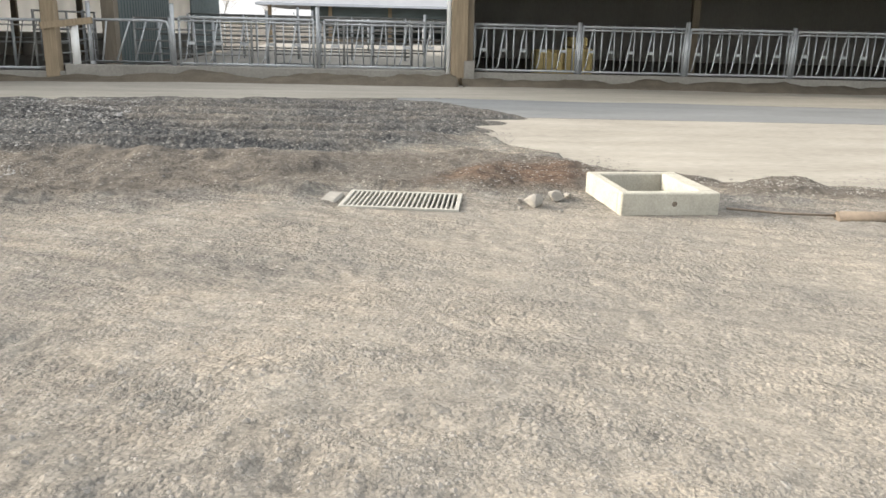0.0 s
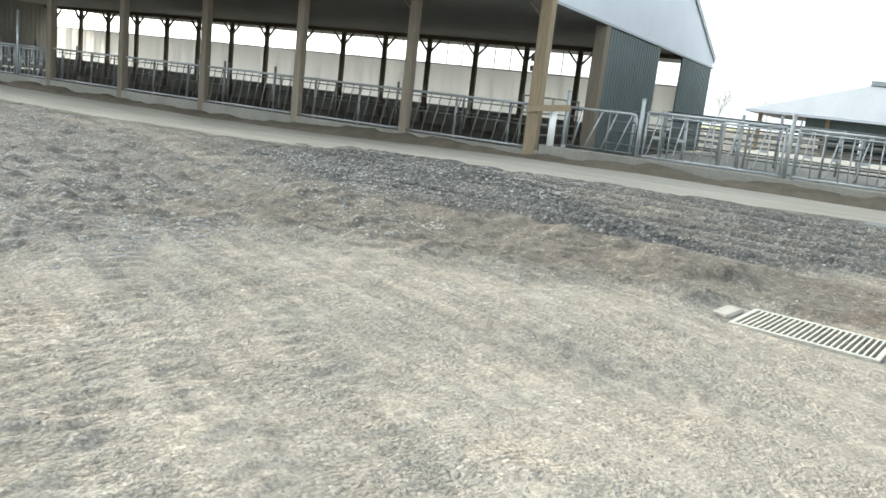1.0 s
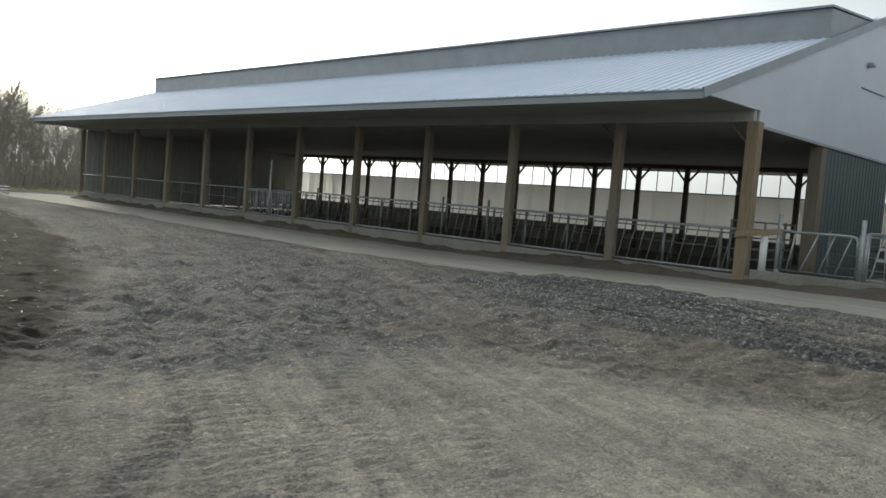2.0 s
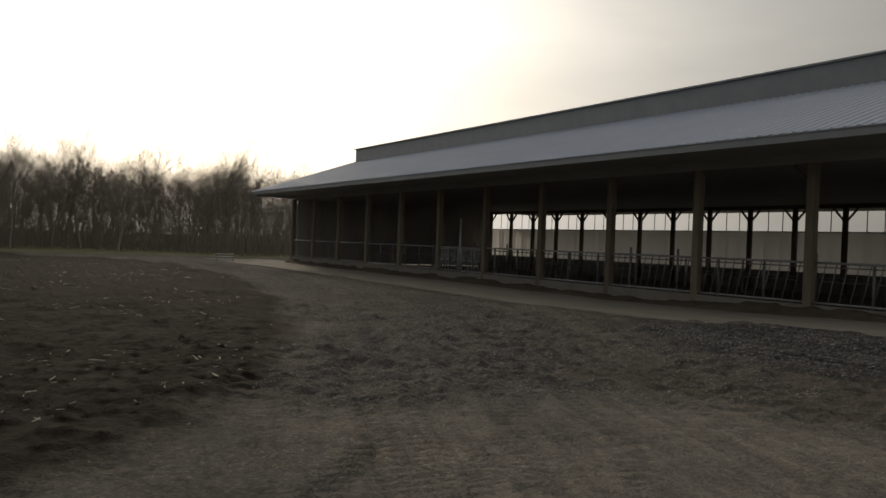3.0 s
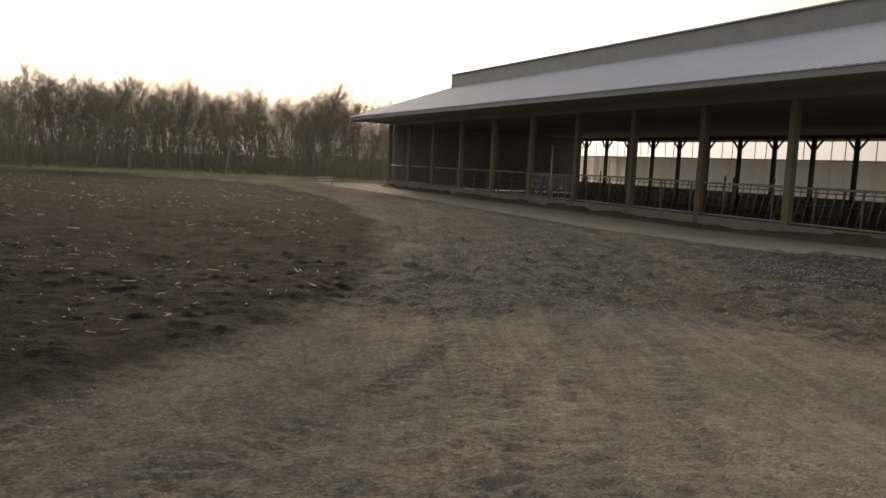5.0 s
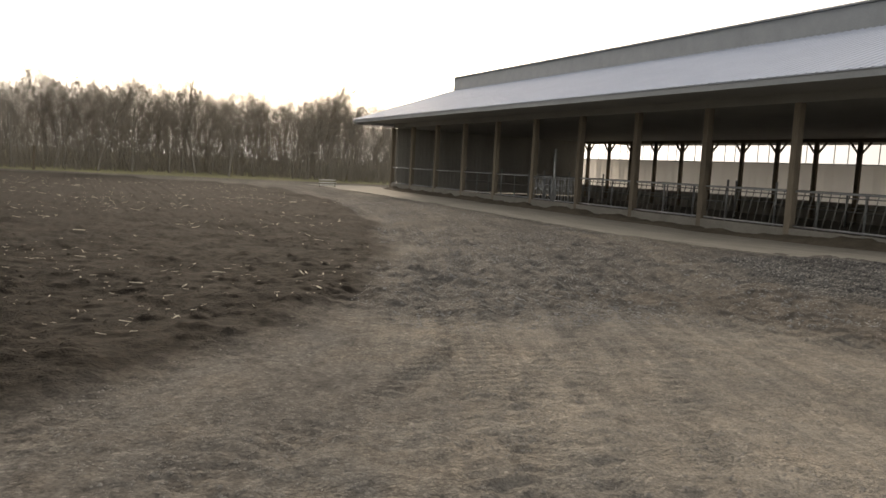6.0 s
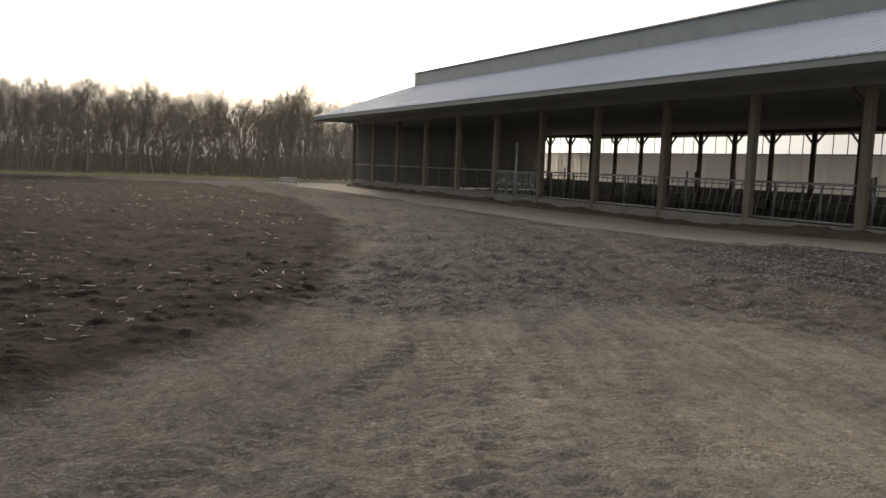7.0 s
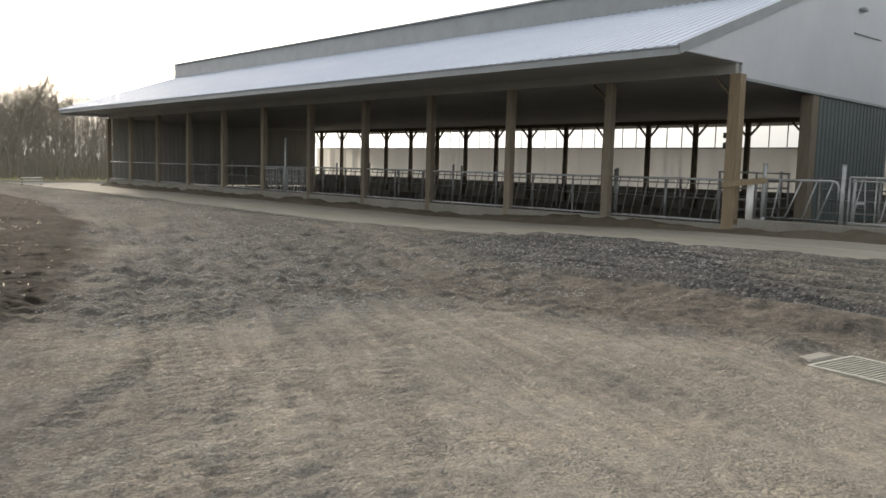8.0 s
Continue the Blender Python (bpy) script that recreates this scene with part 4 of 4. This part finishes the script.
for x, ys in ((23.5, (10.5, 22.0)), (23.5, (24.5, 36.0)), (23.5, (38.5, 48.5)), (28.4, (10.5, 29)), (28.4, (31, 48.5))):
    stall_row(x, ys[0], ys[1], 0.1, 7, (0.75, 1.35), "stall rails inside the barn", "steel stall rails standing inside the barn")
for x, ys, zz in ((24.0, (1.0, 8.6), (0.5, 0.9, 1.3)), (29.5, (-0.5, 9.0), (0.4, 0.8, 1.2, 1.5)), (36.0, (-2.0, 10.0), (0.5, 1.0, 1.5)), (44.0, (-4.0, 14.0), (0.5, 1.0, 1.5))):
    stall_row(x, ys[0], ys[1], 0.25, 6, zz, "pen rails in the yard between the barns", "steel pipe pen rails on a concrete yard")


pipe_gate("closed steel pipe gate across the end of the barn", (18.75, 9.95), (22.8, 9.95), (0.45, 0.71, 0.98, 1.27, 1.49, 1.68))
pipe_gate("steel pipe gate standing in the pen before the end wall", (21.5, 8.6), (21.5, 5.6), (0.45, 0.70, 1.02, 1.30, 1.58))
pipe_gate("steel pipe gate standing in the pen before the end wall", (22.6, 5.2), (22.6, 1.4), (0.45, 0.70, 1.02, 1.30, 1.58))


# ---- second barn ----
def second_barn():
    turn = -math.degrees(math.atan(0.06))
    barn = thing("second_barn", (lane_x(0.5), 0.5, 0), "dark open-fronted barn with yellowish timber corner post", "barn")
    # local: x into the barn, y along its front (towards -y)
    def local(bm):
        bmesh.ops.transform(bm, matrix=pose(lane_x(0.5), 0.5, 0, 0, 0, turn), verts=bm.verts)
        return bm
    part("corner_post", local(box_into(bmesh.new(), -0.19, -0.17, 0.0, 0.19, 0.20, 3.9, 0.012)), WOOD, barn, "yellowish timber corner post")
    part("corner_trim", local(box_into(bmesh.new(), -0.14, -0.30, 0.5, -0.02, -0.172, 3.9)), WOOD_DARK, barn)
    part("downpipe", local(tube_into(bmesh.new(), [(-0.12, 0.26, 0.5), (-0.12, 0.26, 4.0)], 0.05, 8)), PVC, barn, "white plastic downpipe")
    part("footing", local(box_into(bmesh.new(), -0.24, -0.34, 0.2, 0.0, -0.10, 0.80, 0.015)), CURB, barn)
    for k in range(1, 5):
        part("inner_post", local(box_into(bmesh.new(), 4.3, -6.75 * k - 0.1, 0.0, 4.5, -6.75 * k + 0.1, 4.15)), WOOD_DARK, barn)
    part("front_header", local(box_into(bmesh.new(), -0.12, -28, 3.9, 0.12, 0.2, 4.2)), WOOD_DARK, barn)
    part("roof", local(prism_into(bmesh.new(), [(-2.9, 4.33), (8, 8.0), (19, 4.33), (19, 4.25), (8, 7.9), (-2.9, 4.25)], "y", -28, 0.25)), ROOF, barn)
    part("fascia", local(box_into(bmesh.new(), -2.95, -28, 4.03, -2.90, 0.25, 4.33)), WHITE, barn, "white metal fascia")
    part("end_wall", local(cladding(0.25, 18.5, 0.1, 4.2, -0.30)), DARK_CLAD, barn)
    part("back_wall", local(box_into(bmesh.new(), 16.0, -28, 0.0, 16.1, -0.35, 4.2)), INNER, barn)
    # Unseen wall, added to block light so the interior stays dark.
    part("far_wall", local(box_into(bmesh.new(), 0.0, -28.2, 0.0, 16.0, -28.0, 4.2)), INNER, barn)
    ceil = part("ceiling", local(box_into(bmesh.new(), -2.89, -27.9, 4.205, 16, 0.2, 4.24)), CEILING)
    tagged(ceil, "dull metal ceiling of the second barn", "ceiling", kind="structure")


second_barn()


def straw_bale(at, size, turn):
    bale = thing("straw_bale", at, "yellow square straw bale bound with twine", "bale", "straw bales in the second barn")
    bm = box_into(bmesh.new(), -size[0] / 2, -size[1] / 2, 0, size[0] / 2, size[1] / 2, size[2], 0.05)
    bmesh.ops.transform(bm, matrix=Matrix.Translation(at) @ pose(0, 0, 0, 0, 0, turn), verts=bm.verts)
    part("straw", bm, STRAW, bale)
    for f in (-0.25, 0.25):
        bm = bmesh.new()
        y, a, h = size[1] * f, size[0] / 2 + 0.006, size[2] + 0.006
        tube_into(bm, [(-a, y, 0), (-a, y, h), (a, y, h), (a, y, 0)], 0.008, 5)
        bmesh.ops.transform(bm, matrix=Matrix.Translation(at) @ pose(0, 0, 0, 0, 0, turn), verts=bm.verts)
        part("twine", bm, WOOD_DARK, bale)


straw_bale((21.5, -2.15, 0.28), (0.6, 0.75, 0.72), 5)
straw_bale((21.5, -2.95, 0.28), (0.6, 0.75, 0.78), -4)
straw_bale((21.9, -3.0, 1.06), (0.5, 0.5, 0.28), 12)


# ---- third barn far behind the gap ----
def far_barn():
    barn = thing("far_barn", (60, 0, 0), "distant open barn with pale hipped metal roof and ridge cap", "barn")
    x0, y1, y0, zr, ze = 55.0, 10.4, -40.0, 5.35, 2.72
    bm = bmesh.new()
    top = [(x0, y0, ze), (x0, y1, ze), (x0 + 9, y1 - 6.6, zr), (x0 + 9, y0, zr), (x0 + 18, y1, ze), (x0 + 18, y0, ze)]
    v = [bm.verts.new(q) for q in top]
    u = [bm.verts.new((q[0], q[1], q[2] - 0.14)) for q in top]
    for f in ((0, 1, 2, 3), (1, 4, 2), (2, 4, 5, 3)):
        bm.faces.new([v[i] for i in f])
        bm.faces.new([u[i] for i in f[::-1]])
    ring = (0, 1, 4, 5, 3)
    for a, b in zip(ring, ring[1:] + ring[:1]):
        bm.faces.new((v[a], v[b], u[b], u[a]))
    part("roof", bm, FAR_ROOF, barn, "weathered grey metal roof")
    part("ridge_cap", box_into(bmesh.new(), x0 + 8.7, y0, zr - 0.02, x0 + 9.3, y1 - 6.5, zr + 0.3), TRIM, barn)
    part("fascia", box_into(bmesh.new(), x0 - 0.05, y0, ze - 0.14, x0 - 0.01, y1, ze + 0.02), WHITE, barn)
    for k in range(9):
        y = y1 - 0.8 - 4.0 * k
        part("post", box_into(bmesh.new(), x0 + 1.0, y - 0.12, 0, x0 + 1.24, y + 0.12, ze - 0.1), WOOD, barn)
    part("back_wall", box_into(bmesh.new(), x0 + 16.5, y0, 0, x0 + 16.7, y1 - 3.4, ze), DARK_CLAD, barn)
    # Added dark sheet: stands for the shade inside the open front.
    part("front_wall", box_into(bmesh.new(), x0 + 1.3, y0, 1.4, x0 + 1.4, y1 - 3.5, ze - 0.1), DARK_CLAD, barn, "dark sheet in place of the shaded barn interior")


far_barn()


# ---- drain grate, precast frame and oddments in the yard ----
def drain_grate():
    g = thing("drain_grate", (*GRATE_AT, 0), "pale cast iron drain grate in a flat frame set in gravel", "drain grate")
    def seat(bm):
        bmesh.ops.transform(bm, matrix=pose(*GRATE_AT, 0, 0, 0, GRATE_TURN), verts=bm.verts)
        return bm
    L, W = 0.52, 0.34
    for y in (-W, W):
        part("long_rim", seat(box_into(bmesh.new(), y - 0.02, -L - 0.02, -0.05, y + 0.02, L + 0.02, 0.012, 0.004)), CAST, g)
    for y in (-L, L):
        part("short_rim", seat(box_into(bmesh.new(), -W + 0.021, y - 0.02, -0.05, W - 0.021, y + 0.02, 0.014, 0.004)), CAST, g)
    # Black lining added in place of the shade between the bars.
    bm = bmesh.new()
    for q in ((-W + 0.036, -L + 0.031, -0.58, -W + 0.05, L - 0.031, -0.052), (W - 0.05, -L + 0.031, -0.58, W - 0.036, L - 0.031, -0.052), (-W + 0.05, -L + 0.031, -0.58, W - 0.05, -L + 0.045, -0.052), (-W + 0.05, L - 0.045, -0.58, W - 0.05, L - 0.031, -0.052), (-W + 0.05, -L + 0.045, -0.58, W - 0.05, L - 0.045, -0.56)):
        box_into(bm, *q)
    part("pit_shade", seat(bm), BLACK, g, "drain pit lining coloured black for the shade between the bars")
    part("cross_bar", seat(box_into(bmesh.new(), -0.015, -L + 0.03, -0.075, 0.015, L - 0.03, -0.046)), CAST, g)
    for k in range(22):
        y = -L + 0.055 + k * (2 * L - 0.11) / 21
        part("bar", seat(box_into(bmesh.new(), -W + 0.021, y - 0.0075, -0.045, W - 0.021, y + 0.0075, 0.010)), CAST, g)
    block = thing("concrete_block", (7.2, 2.78, 0), "pale worn concrete block set flush beside the drain grate", "block")
    bm = box_into(bmesh.new(), -0.17, -0.09, -0.10, 0.17, 0.07, 0.022, 0.02)
    bmesh.ops.transform(bm, matrix=pose(7.16, 2.79, 0, 1.5, -2, GRATE_TURN - 4), verts=bm.verts)
    part("stone", bm, CURB, block)


def rock_part(parent, at, size, seed, mat, name="chunk"):
    """A broken lump with flat split faces."""
    rnd = random.Random(seed)
    bm = bmesh.new()
    bmesh.ops.create_icosphere(bm, subdivisions=2, radius=1)
    cuts = [(Vector((rnd.gauss(0, 1), rnd.gauss(0, 1), rnd.gauss(0, 0.7))).normalized(), rnd.uniform(0.45, 0.8)) for _ in range(9)]
    for v in bm.verts:
        c = v.co.copy()
        for d, h in cuts:
            over = c.dot(d) - h
            if over > 0:
                c -= d * over
        c += Vector((rnd.uniform(-0.03, 0.03), rnd.uniform(-0.03, 0.03), rnd.uniform(-0.03, 0.03)))
        v.co = Vector((c.x * size[0], c.y * size[1], c.z * size[2])) + Vector(at)
    return part(name, bm, mat, parent)


def precast_frame():
    f = thing("precast_frame", (7.04, -0.2, 0), "square cream precast concrete manhole frame on the gravel", "concrete frame")
    x0, x1, y0, y1, z = 6.51, 7.57, -0.66, 0.25, 0.20
    w, r = 0.10, 0.17
    turn = pose(7.04, -0.2, 0, 0, 0, 2.5) @ Matrix.Translation((-7.04, 0.2, 0))
    for name, q in (("front_wall", (x0, y0, x0 + w, y1)), ("rear_wall", (x1 - w, y0, x1, y1)), ("side_wall", (x0 + w, y1 - w, x1 - w, y1)), ("side_wall", (x0 + w, y0, x1 - w, y0 + r))):
        bm = box_into(bmesh.new(), q[0], q[1], -0.04, q[2], q[3], z, 0.012)
        bmesh.ops.transform(bm, matrix=turn, verts=bm.verts)
        part(name, bm, PRECAST, f)
    bm = tube_into(bmesh.new(), [(x0 - 0.003, -0.24, 0.10), (x0 + 0.02, -0.24, 0.10)], 0.024, 12)
    bmesh.ops.transform(bm, matrix=turn, verts=bm.verts)
    part("lifting_hole", bm, CLAY, f, "brown clogged lifting hole")


def yard_oddments():
    pipe = thing("drain_pipe", (6.35, -2.9, 0), "brown plastic drain pipe lying half buried in gravel", "pipe")
    part("pipe_barrel", tube_into(bmesh.new(), [(6.42, -1.72, 0.005), (6.36, -2.4, 0.015), (6.28, -4.6, 0.02)], 0.06, 12), CLAY, pipe)
    rod = thing("metal_rod", (6.5, -1.3, 0), "thin rusty metal rod lying between frame and pipe", "rod")
    part("rod", tube_into(bmesh.new(), [(6.64, -0.80, 0.035), (6.55, -1.3, 0.012), (6.44, -1.75, 0.02)], 0.012, 6), CLAY, rod)
    for k, (x, y, s) in enumerate(((6.92, 0.92, 0.13), (7.06, 1.02, 0.05), (7.16, 0.66, 0.11), (7.2, 0.86, 0.045), (6.80, 1.06, 0.03), (7.26, 0.52, 0.06), (6.74, 0.70, 0.03))):
        r = thing("rubble", (x, y, 0.02), "pale broken lump of concrete rubble on gravel", "rubble", "rubble lumps by the precast frame")
        rock_part(r, (x, y, ground_z(x, y) + s * 0.4), (s, s * 0.85, s * 0.55), 11 + k, CURB)
    gate = thing("board_barrier", (14.1, 49.3, 0), "low white slatted board barrier at the lane end", "barrier")
    for z in (0.12, 0.28, 0.44):
        part("slat", beam_into(bmesh.new(), (13.4, 48.8, z), (14.8, 49.8, z), 0.03, 0.075), PVC, gate)
    for f in (0.05, 0.95):
        part("upright", beam_into(bmesh.new(), (13.4 + 1.4 * f, 48.83 + f, -0.05), (13.4 + 1.4 * f, 48.83 + f, 0.5), 0.06, 0.06), WOOD, gate)
    post = thing("field_post", (-3.1, 61, 0), "lone weathered wooden field post in dry grass", "post")
    part("post", beam_into(bmesh.new(), (-3.1, 61, -0.2), (-3.05, 61, 1.6), 0.14, 0.14, (0, 1, 0)), WOOD_DARK, post)


drain_grate()
precast_frame()
yard_oddments()


# ---- bare trees ----
def bare_tree(seed, height, spread):
    """Segments of a leafless tree: trunk and limbs apart from the fine twigs."""
    rnd = random.Random(seed)
    thick, thin = [], []

    def grow(p, d, length, r, level):
        steps = 4 if level < 2 else 2
        for k in range(steps):
            d = (d + Vector((rnd.gauss(0, 0.10), rnd.gauss(0, 0.10), 0.06 + rnd.gauss(0, 0.04)))).normalized()
            q = p + d * length / steps
            r2 = r * (0.86 if level < 2 else 0.75)
            (thick if level < 2 else thin).append((p, q, r, r2))
            p, r = q, r2
            if level < 4 and (level > 0 or k >= 1):
                for _ in range((3, 2, 2, 2)[level]):
                    a = rnd.uniform(0, math.tau)
                    side = Vector((math.cos(a), math.sin(a), rnd.uniform(0.1, 0.9)))
                    nd = (d * (0.75 if level else 0.55) + side * spread).normalized()
                    grow(p, nd, length * rnd.uniform(0.38, 0.62) * (1.15 - 0.1 * k), max(r * 0.5, 0.005), level + 1)

    grow(Vector((0, 0, -0.2)), Vector((rnd.gauss(0, 0.03), rnd.gauss(0, 0.03), 1)), height * 0.62, height * 0.013, 0)
    return thick, thin


def segments_mesh(name, segs, sides, mat):
    verts, faces = [], []
    for a, b, r0, r1 in segs:
        d = (b - a).normalized()
        s = d.orthogonal().normalized()
        u = d.cross(s)
        i = len(verts)
        for q, r in ((a, r0), (b, r1)):
            for k in range(sides):
                c = k * math.tau / sides
                verts.append(q + (s * math.cos(c) + u * math.sin(c)) * r)
        for k in range(sides):
            j = (k + 1) % sides
            faces.append((i + k, i + j, i + sides + j, i + sides + k))
    return raw_mesh(name, verts, faces, mat, True)


def woods():
    rnd = random.Random(5)
    kinds = []
    for k in range(6):
        thick, thin = bare_tree(20 + k, 8.5 + 0.7 * (k % 3), (0.75, 0.9, 0.6)[k % 3])
        t = thing("bare_tree", (0, 0, 0), "leafless grey woodland tree with fine bare twigs", "tree", "bare trees of the wood")
        part("trunk", segments_mesh("trunk", thick, 6, BARK), None, t)
        part("crown", segments_mesh("crown", [(a, b, max(r, 0.006), max(s, 0.004)) for a, b, r, s in thin], 3, TWIG), None, t)
        kinds.append(t)
    spots = []
    for y, n, x0, x1 in ((67, 44, -60, 18), (71, 48, -64, 24), (76, 50, -68, 30), (82, 52, -72, 36), (89, 52, -76, 42), (95, 52, -80, 46), (102, 52, -84, 50)):
        for i in range(n):
            spots.append((x0 + (x1 - x0) * (i + rnd.random()) / n, y + rnd.uniform(-3, 3), rnd.uniform(0.68, 1.0)))
    spots += [(24.4, 84, 1.3), (29.5, 90, 1.1), (31.5, 92, 1.05), (62, 92, 0.75), (110, 30, 0.8), (118, 24, 0.8), (104, 36, 0.7), (122, 18, 0.7), (115, 27, 0.75)]
    for i, (x, y, s) in enumerate(spots):
        m = pose(x, y, 0, 0, 0, rnd.uniform(0, 360)) @ Matrix.Diagonal((s, s, s, 1))
        if i < 6:
            kinds[i].matrix_basis = m
        else:
            t = copy_thing(kinds[i % 6], pose(0, 0, 0))
            t.matrix_basis = m
    # scrub and saplings between the trunks
    segs = []
    for _ in range(14000):
        x, y = rnd.uniform(-70, 45), rnd.uniform(62, 100)
        if y < 62 + 4 * math.sin(x * 0.2) + 2:
            continue
        h = rnd.uniform(1.5, 5.0 + 2.2 * min(1, max(0, (y - 68) / 20))) * (0.6 + 0.4 * rnd.random())
        a = Vector((x, y, 0))
        b = a + Vector((rnd.gauss(0, 0.35), rnd.gauss(0, 0.35), h * 0.6))
        c = b + Vector((rnd.gauss(0, 0.5), rnd.gauss(0, 0.5), h * 0.5))
        segs += [(a, b, 0.03, 0.02), (b, c, 0.02, 0.008), (b, b + Vector((rnd.gauss(0, 0.6), rnd.gauss(0, 0.6), h * 0.35)), 0.015, 0.006)]
    tagged(new("undergrowth", segments_mesh("undergrowth", segs, 3, TWIG)), "dense leafless brown scrub between the trees", "undergrowth", kind="stuff")


woods()


# ---- loose stones, clods and stalks ----
def small_rock(rnd):
    vs = [Vector(q) for q in ((1, 0, 0), (0.3, 0.9, 0), (-0.8, 0.55, 0), (-0.8, -0.6, 0), (0.35, -0.95, 0), (0.1, 0.05, 0.55))]
    return [Vector((v.x * rnd.uniform(0.7, 1.25), v.y * rnd.uniform(0.7, 1.25), v.z * rnd.uniform(0.6, 1.2))) for v in vs]


def scatter(name, count, where, size, mat, label, category, seed, shape="rock", on_slab=False):
    rnd, rng = random.Random(seed), np.random.RandomState(seed)
    xs, ys = np.zeros(0), np.zeros(0)
    while len(xs) < count:
        x, y, keep = where(rng, 4 * count)
        xs, ys = np.append(xs, x[keep]), np.append(ys, y[keep])
    xs, ys = xs[:count], ys[:count]
    zs, soil = terrain(xs, ys)[:2]
    zs = np.maximum(zs, grade(xs, ys) + 0.018) if on_slab else zs
    verts, faces = [], []
    for x, y, z, w in zip(xs, ys, zs, soil):
        i, a = len(verts), rnd.uniform(0, math.tau)
        ca, sa = math.cos(a), math.sin(a)
        s = rnd.uniform(*size) ** 1.0 * (0.5 + rnd.random() ** 3)
        if shape == "rock":
            for v in small_rock(rnd):
                verts.append((x + (v.x * ca - v.y * sa) * s, y + (v.x * sa + v.y * ca) * s, z - 0.25 * s + v.z * s))
            faces += [(i + k, i + (k + 1) % 5, i + 5) for k in range(5)]
        else:
            tilt = rnd.uniform(-0.25, 0.5)
            for u, v, h in ((-1, -0.10, 0), (1, -0.05, tilt), (0.9, 0.12, tilt), (-0.8, 0.14, 0), (-0.9, 0, 0.07), (0.95, 0, tilt + 0.06)):
                verts.append((x + (u * ca - v * sa) * s, y + (u * sa + v * ca) * s, z + 0.01 + h * s))
            faces += [(i, i + 1, i + 5, i + 4), (i + 4, i + 5, i + 2, i + 3), (i, i + 3, i + 2, i + 1)]
    tagged(new(name, raw_mesh(name, verts, faces, mat)), label, category, kind="stuff")


def clear_of_drain(x, y):
    return ~((np.abs(x - 7.06) < 0.5) & (np.abs(y - 2.12) < 0.72)) & ~((np.abs(x - 7.04) < 0.62) & (np.abs(y + 0.2) < 0.55))


def in_yard(rng, n):
    d, a = 1.2 + 13.5 * rng.rand(n) ** 0.75, np.radians(rng.uniform(-10, 125, n))
    x, y = d * np.sin(a), 1 + d * np.cos(a)
    keep = (rng.rand(n) < 0.35 + 1.6 * fbm(x, y, 0.9, 2)) & (x < 13.2) & ~((x > slab_edge(y) - 0.1) & (y < 1.3))
    return x, y, keep & clear_of_drain(x, y) & (edge_distance(x, y, FIELD) < -0.2)


def in_field(rng, n):
    x, y = rng.uniform(-14, 9, n), 4 + 26 * rng.rand(n) ** 1.4
    return x, y, edge_distance(x, y, FIELD) > 0.15


def in_field_far(rng, n):
    x, y = rng.uniform(-25, 9, n), rng.uniform(5, 45, n)
    return x, y, (edge_distance(x, y, FIELD) > 0.3) & (rng.rand(n) < 0.35 + 1.5 * fbm(x, y, 0.4, 2))


def on_pile(rng, n):
    x, y = rng.uniform(6, 14, n), rng.uniform(-1.5, 13, n)
    return x, y, ((edge_distance(x, y, PILE) > -0.3) | (edge_distance(x, y, BANK) > -0.1)) & clear_of_drain(x, y)


def on_slab_edge(rng, n):
    y = rng.uniform(-6, 1.2, n)
    x = slab_edge(y) + np.abs(rng.normal(0, 0.55, n)) - 0.15
    return x, y, (x < 11.9) & (rng.rand(n) < 0.35 + 1.3 * fbm(x, y, 0.9, 3))


def on_drive(rng, n):
    x, y = rng.uniform(2.5, 13.2, n), 6 + 26 * rng.rand(n) ** 1.5
    return x, y, (edge_distance(x, y, DRIVE) > -0.5) & (edge_distance(x, y, FIELD) < 0.1) & (rng.rand(n) < 0.4 + 1.4 * fbm((x - 0.46 * y) * 1.5, y * 0.3, 1.0, 2))


scatter("loose_gravel", 32000, in_yard, (0.006, 0.021), STONE, "loose pale gravel stones on the dusty yard", "gravel", 31)
scatter("crushed_stone", 7500, on_pile, (0.008, 0.024), material("crushed_stone", (0.05, 0.05, 0.052), (0.17, 0.163, 0.152), 0.95, 0, 3, 40, 0.4, 0.01), "dark crushed stone lumps of the spread pile", "gravel", 32)
scatter("drive_stone", 20000, on_drive, (0.012, 0.040), material("grey_drive_stone", (0.09, 0.09, 0.09), (0.32, 0.315, 0.30), 0.95, 0, 3, 40, 0.4, 0.01), "loose grey road stone along the rutted drive", "gravel", 35)
scatter("spilled_gravel", 3000, on_slab_edge, (0.008, 0.026), STONE, "brown-grey gravel spilled over the concrete slab's edge", "gravel", 36, "rock", True)
scatter("soil_clods", 9000, in_field, (0.015, 0.05), SOIL, "dark clods of tilled field soil", "soil", 33)
scatter("stalk_litter", 4200, in_field_far, (0.025, 0.085), STALK, "pale dry maize stalk litter on the tilled field", "crop litter", 34, "stalk")
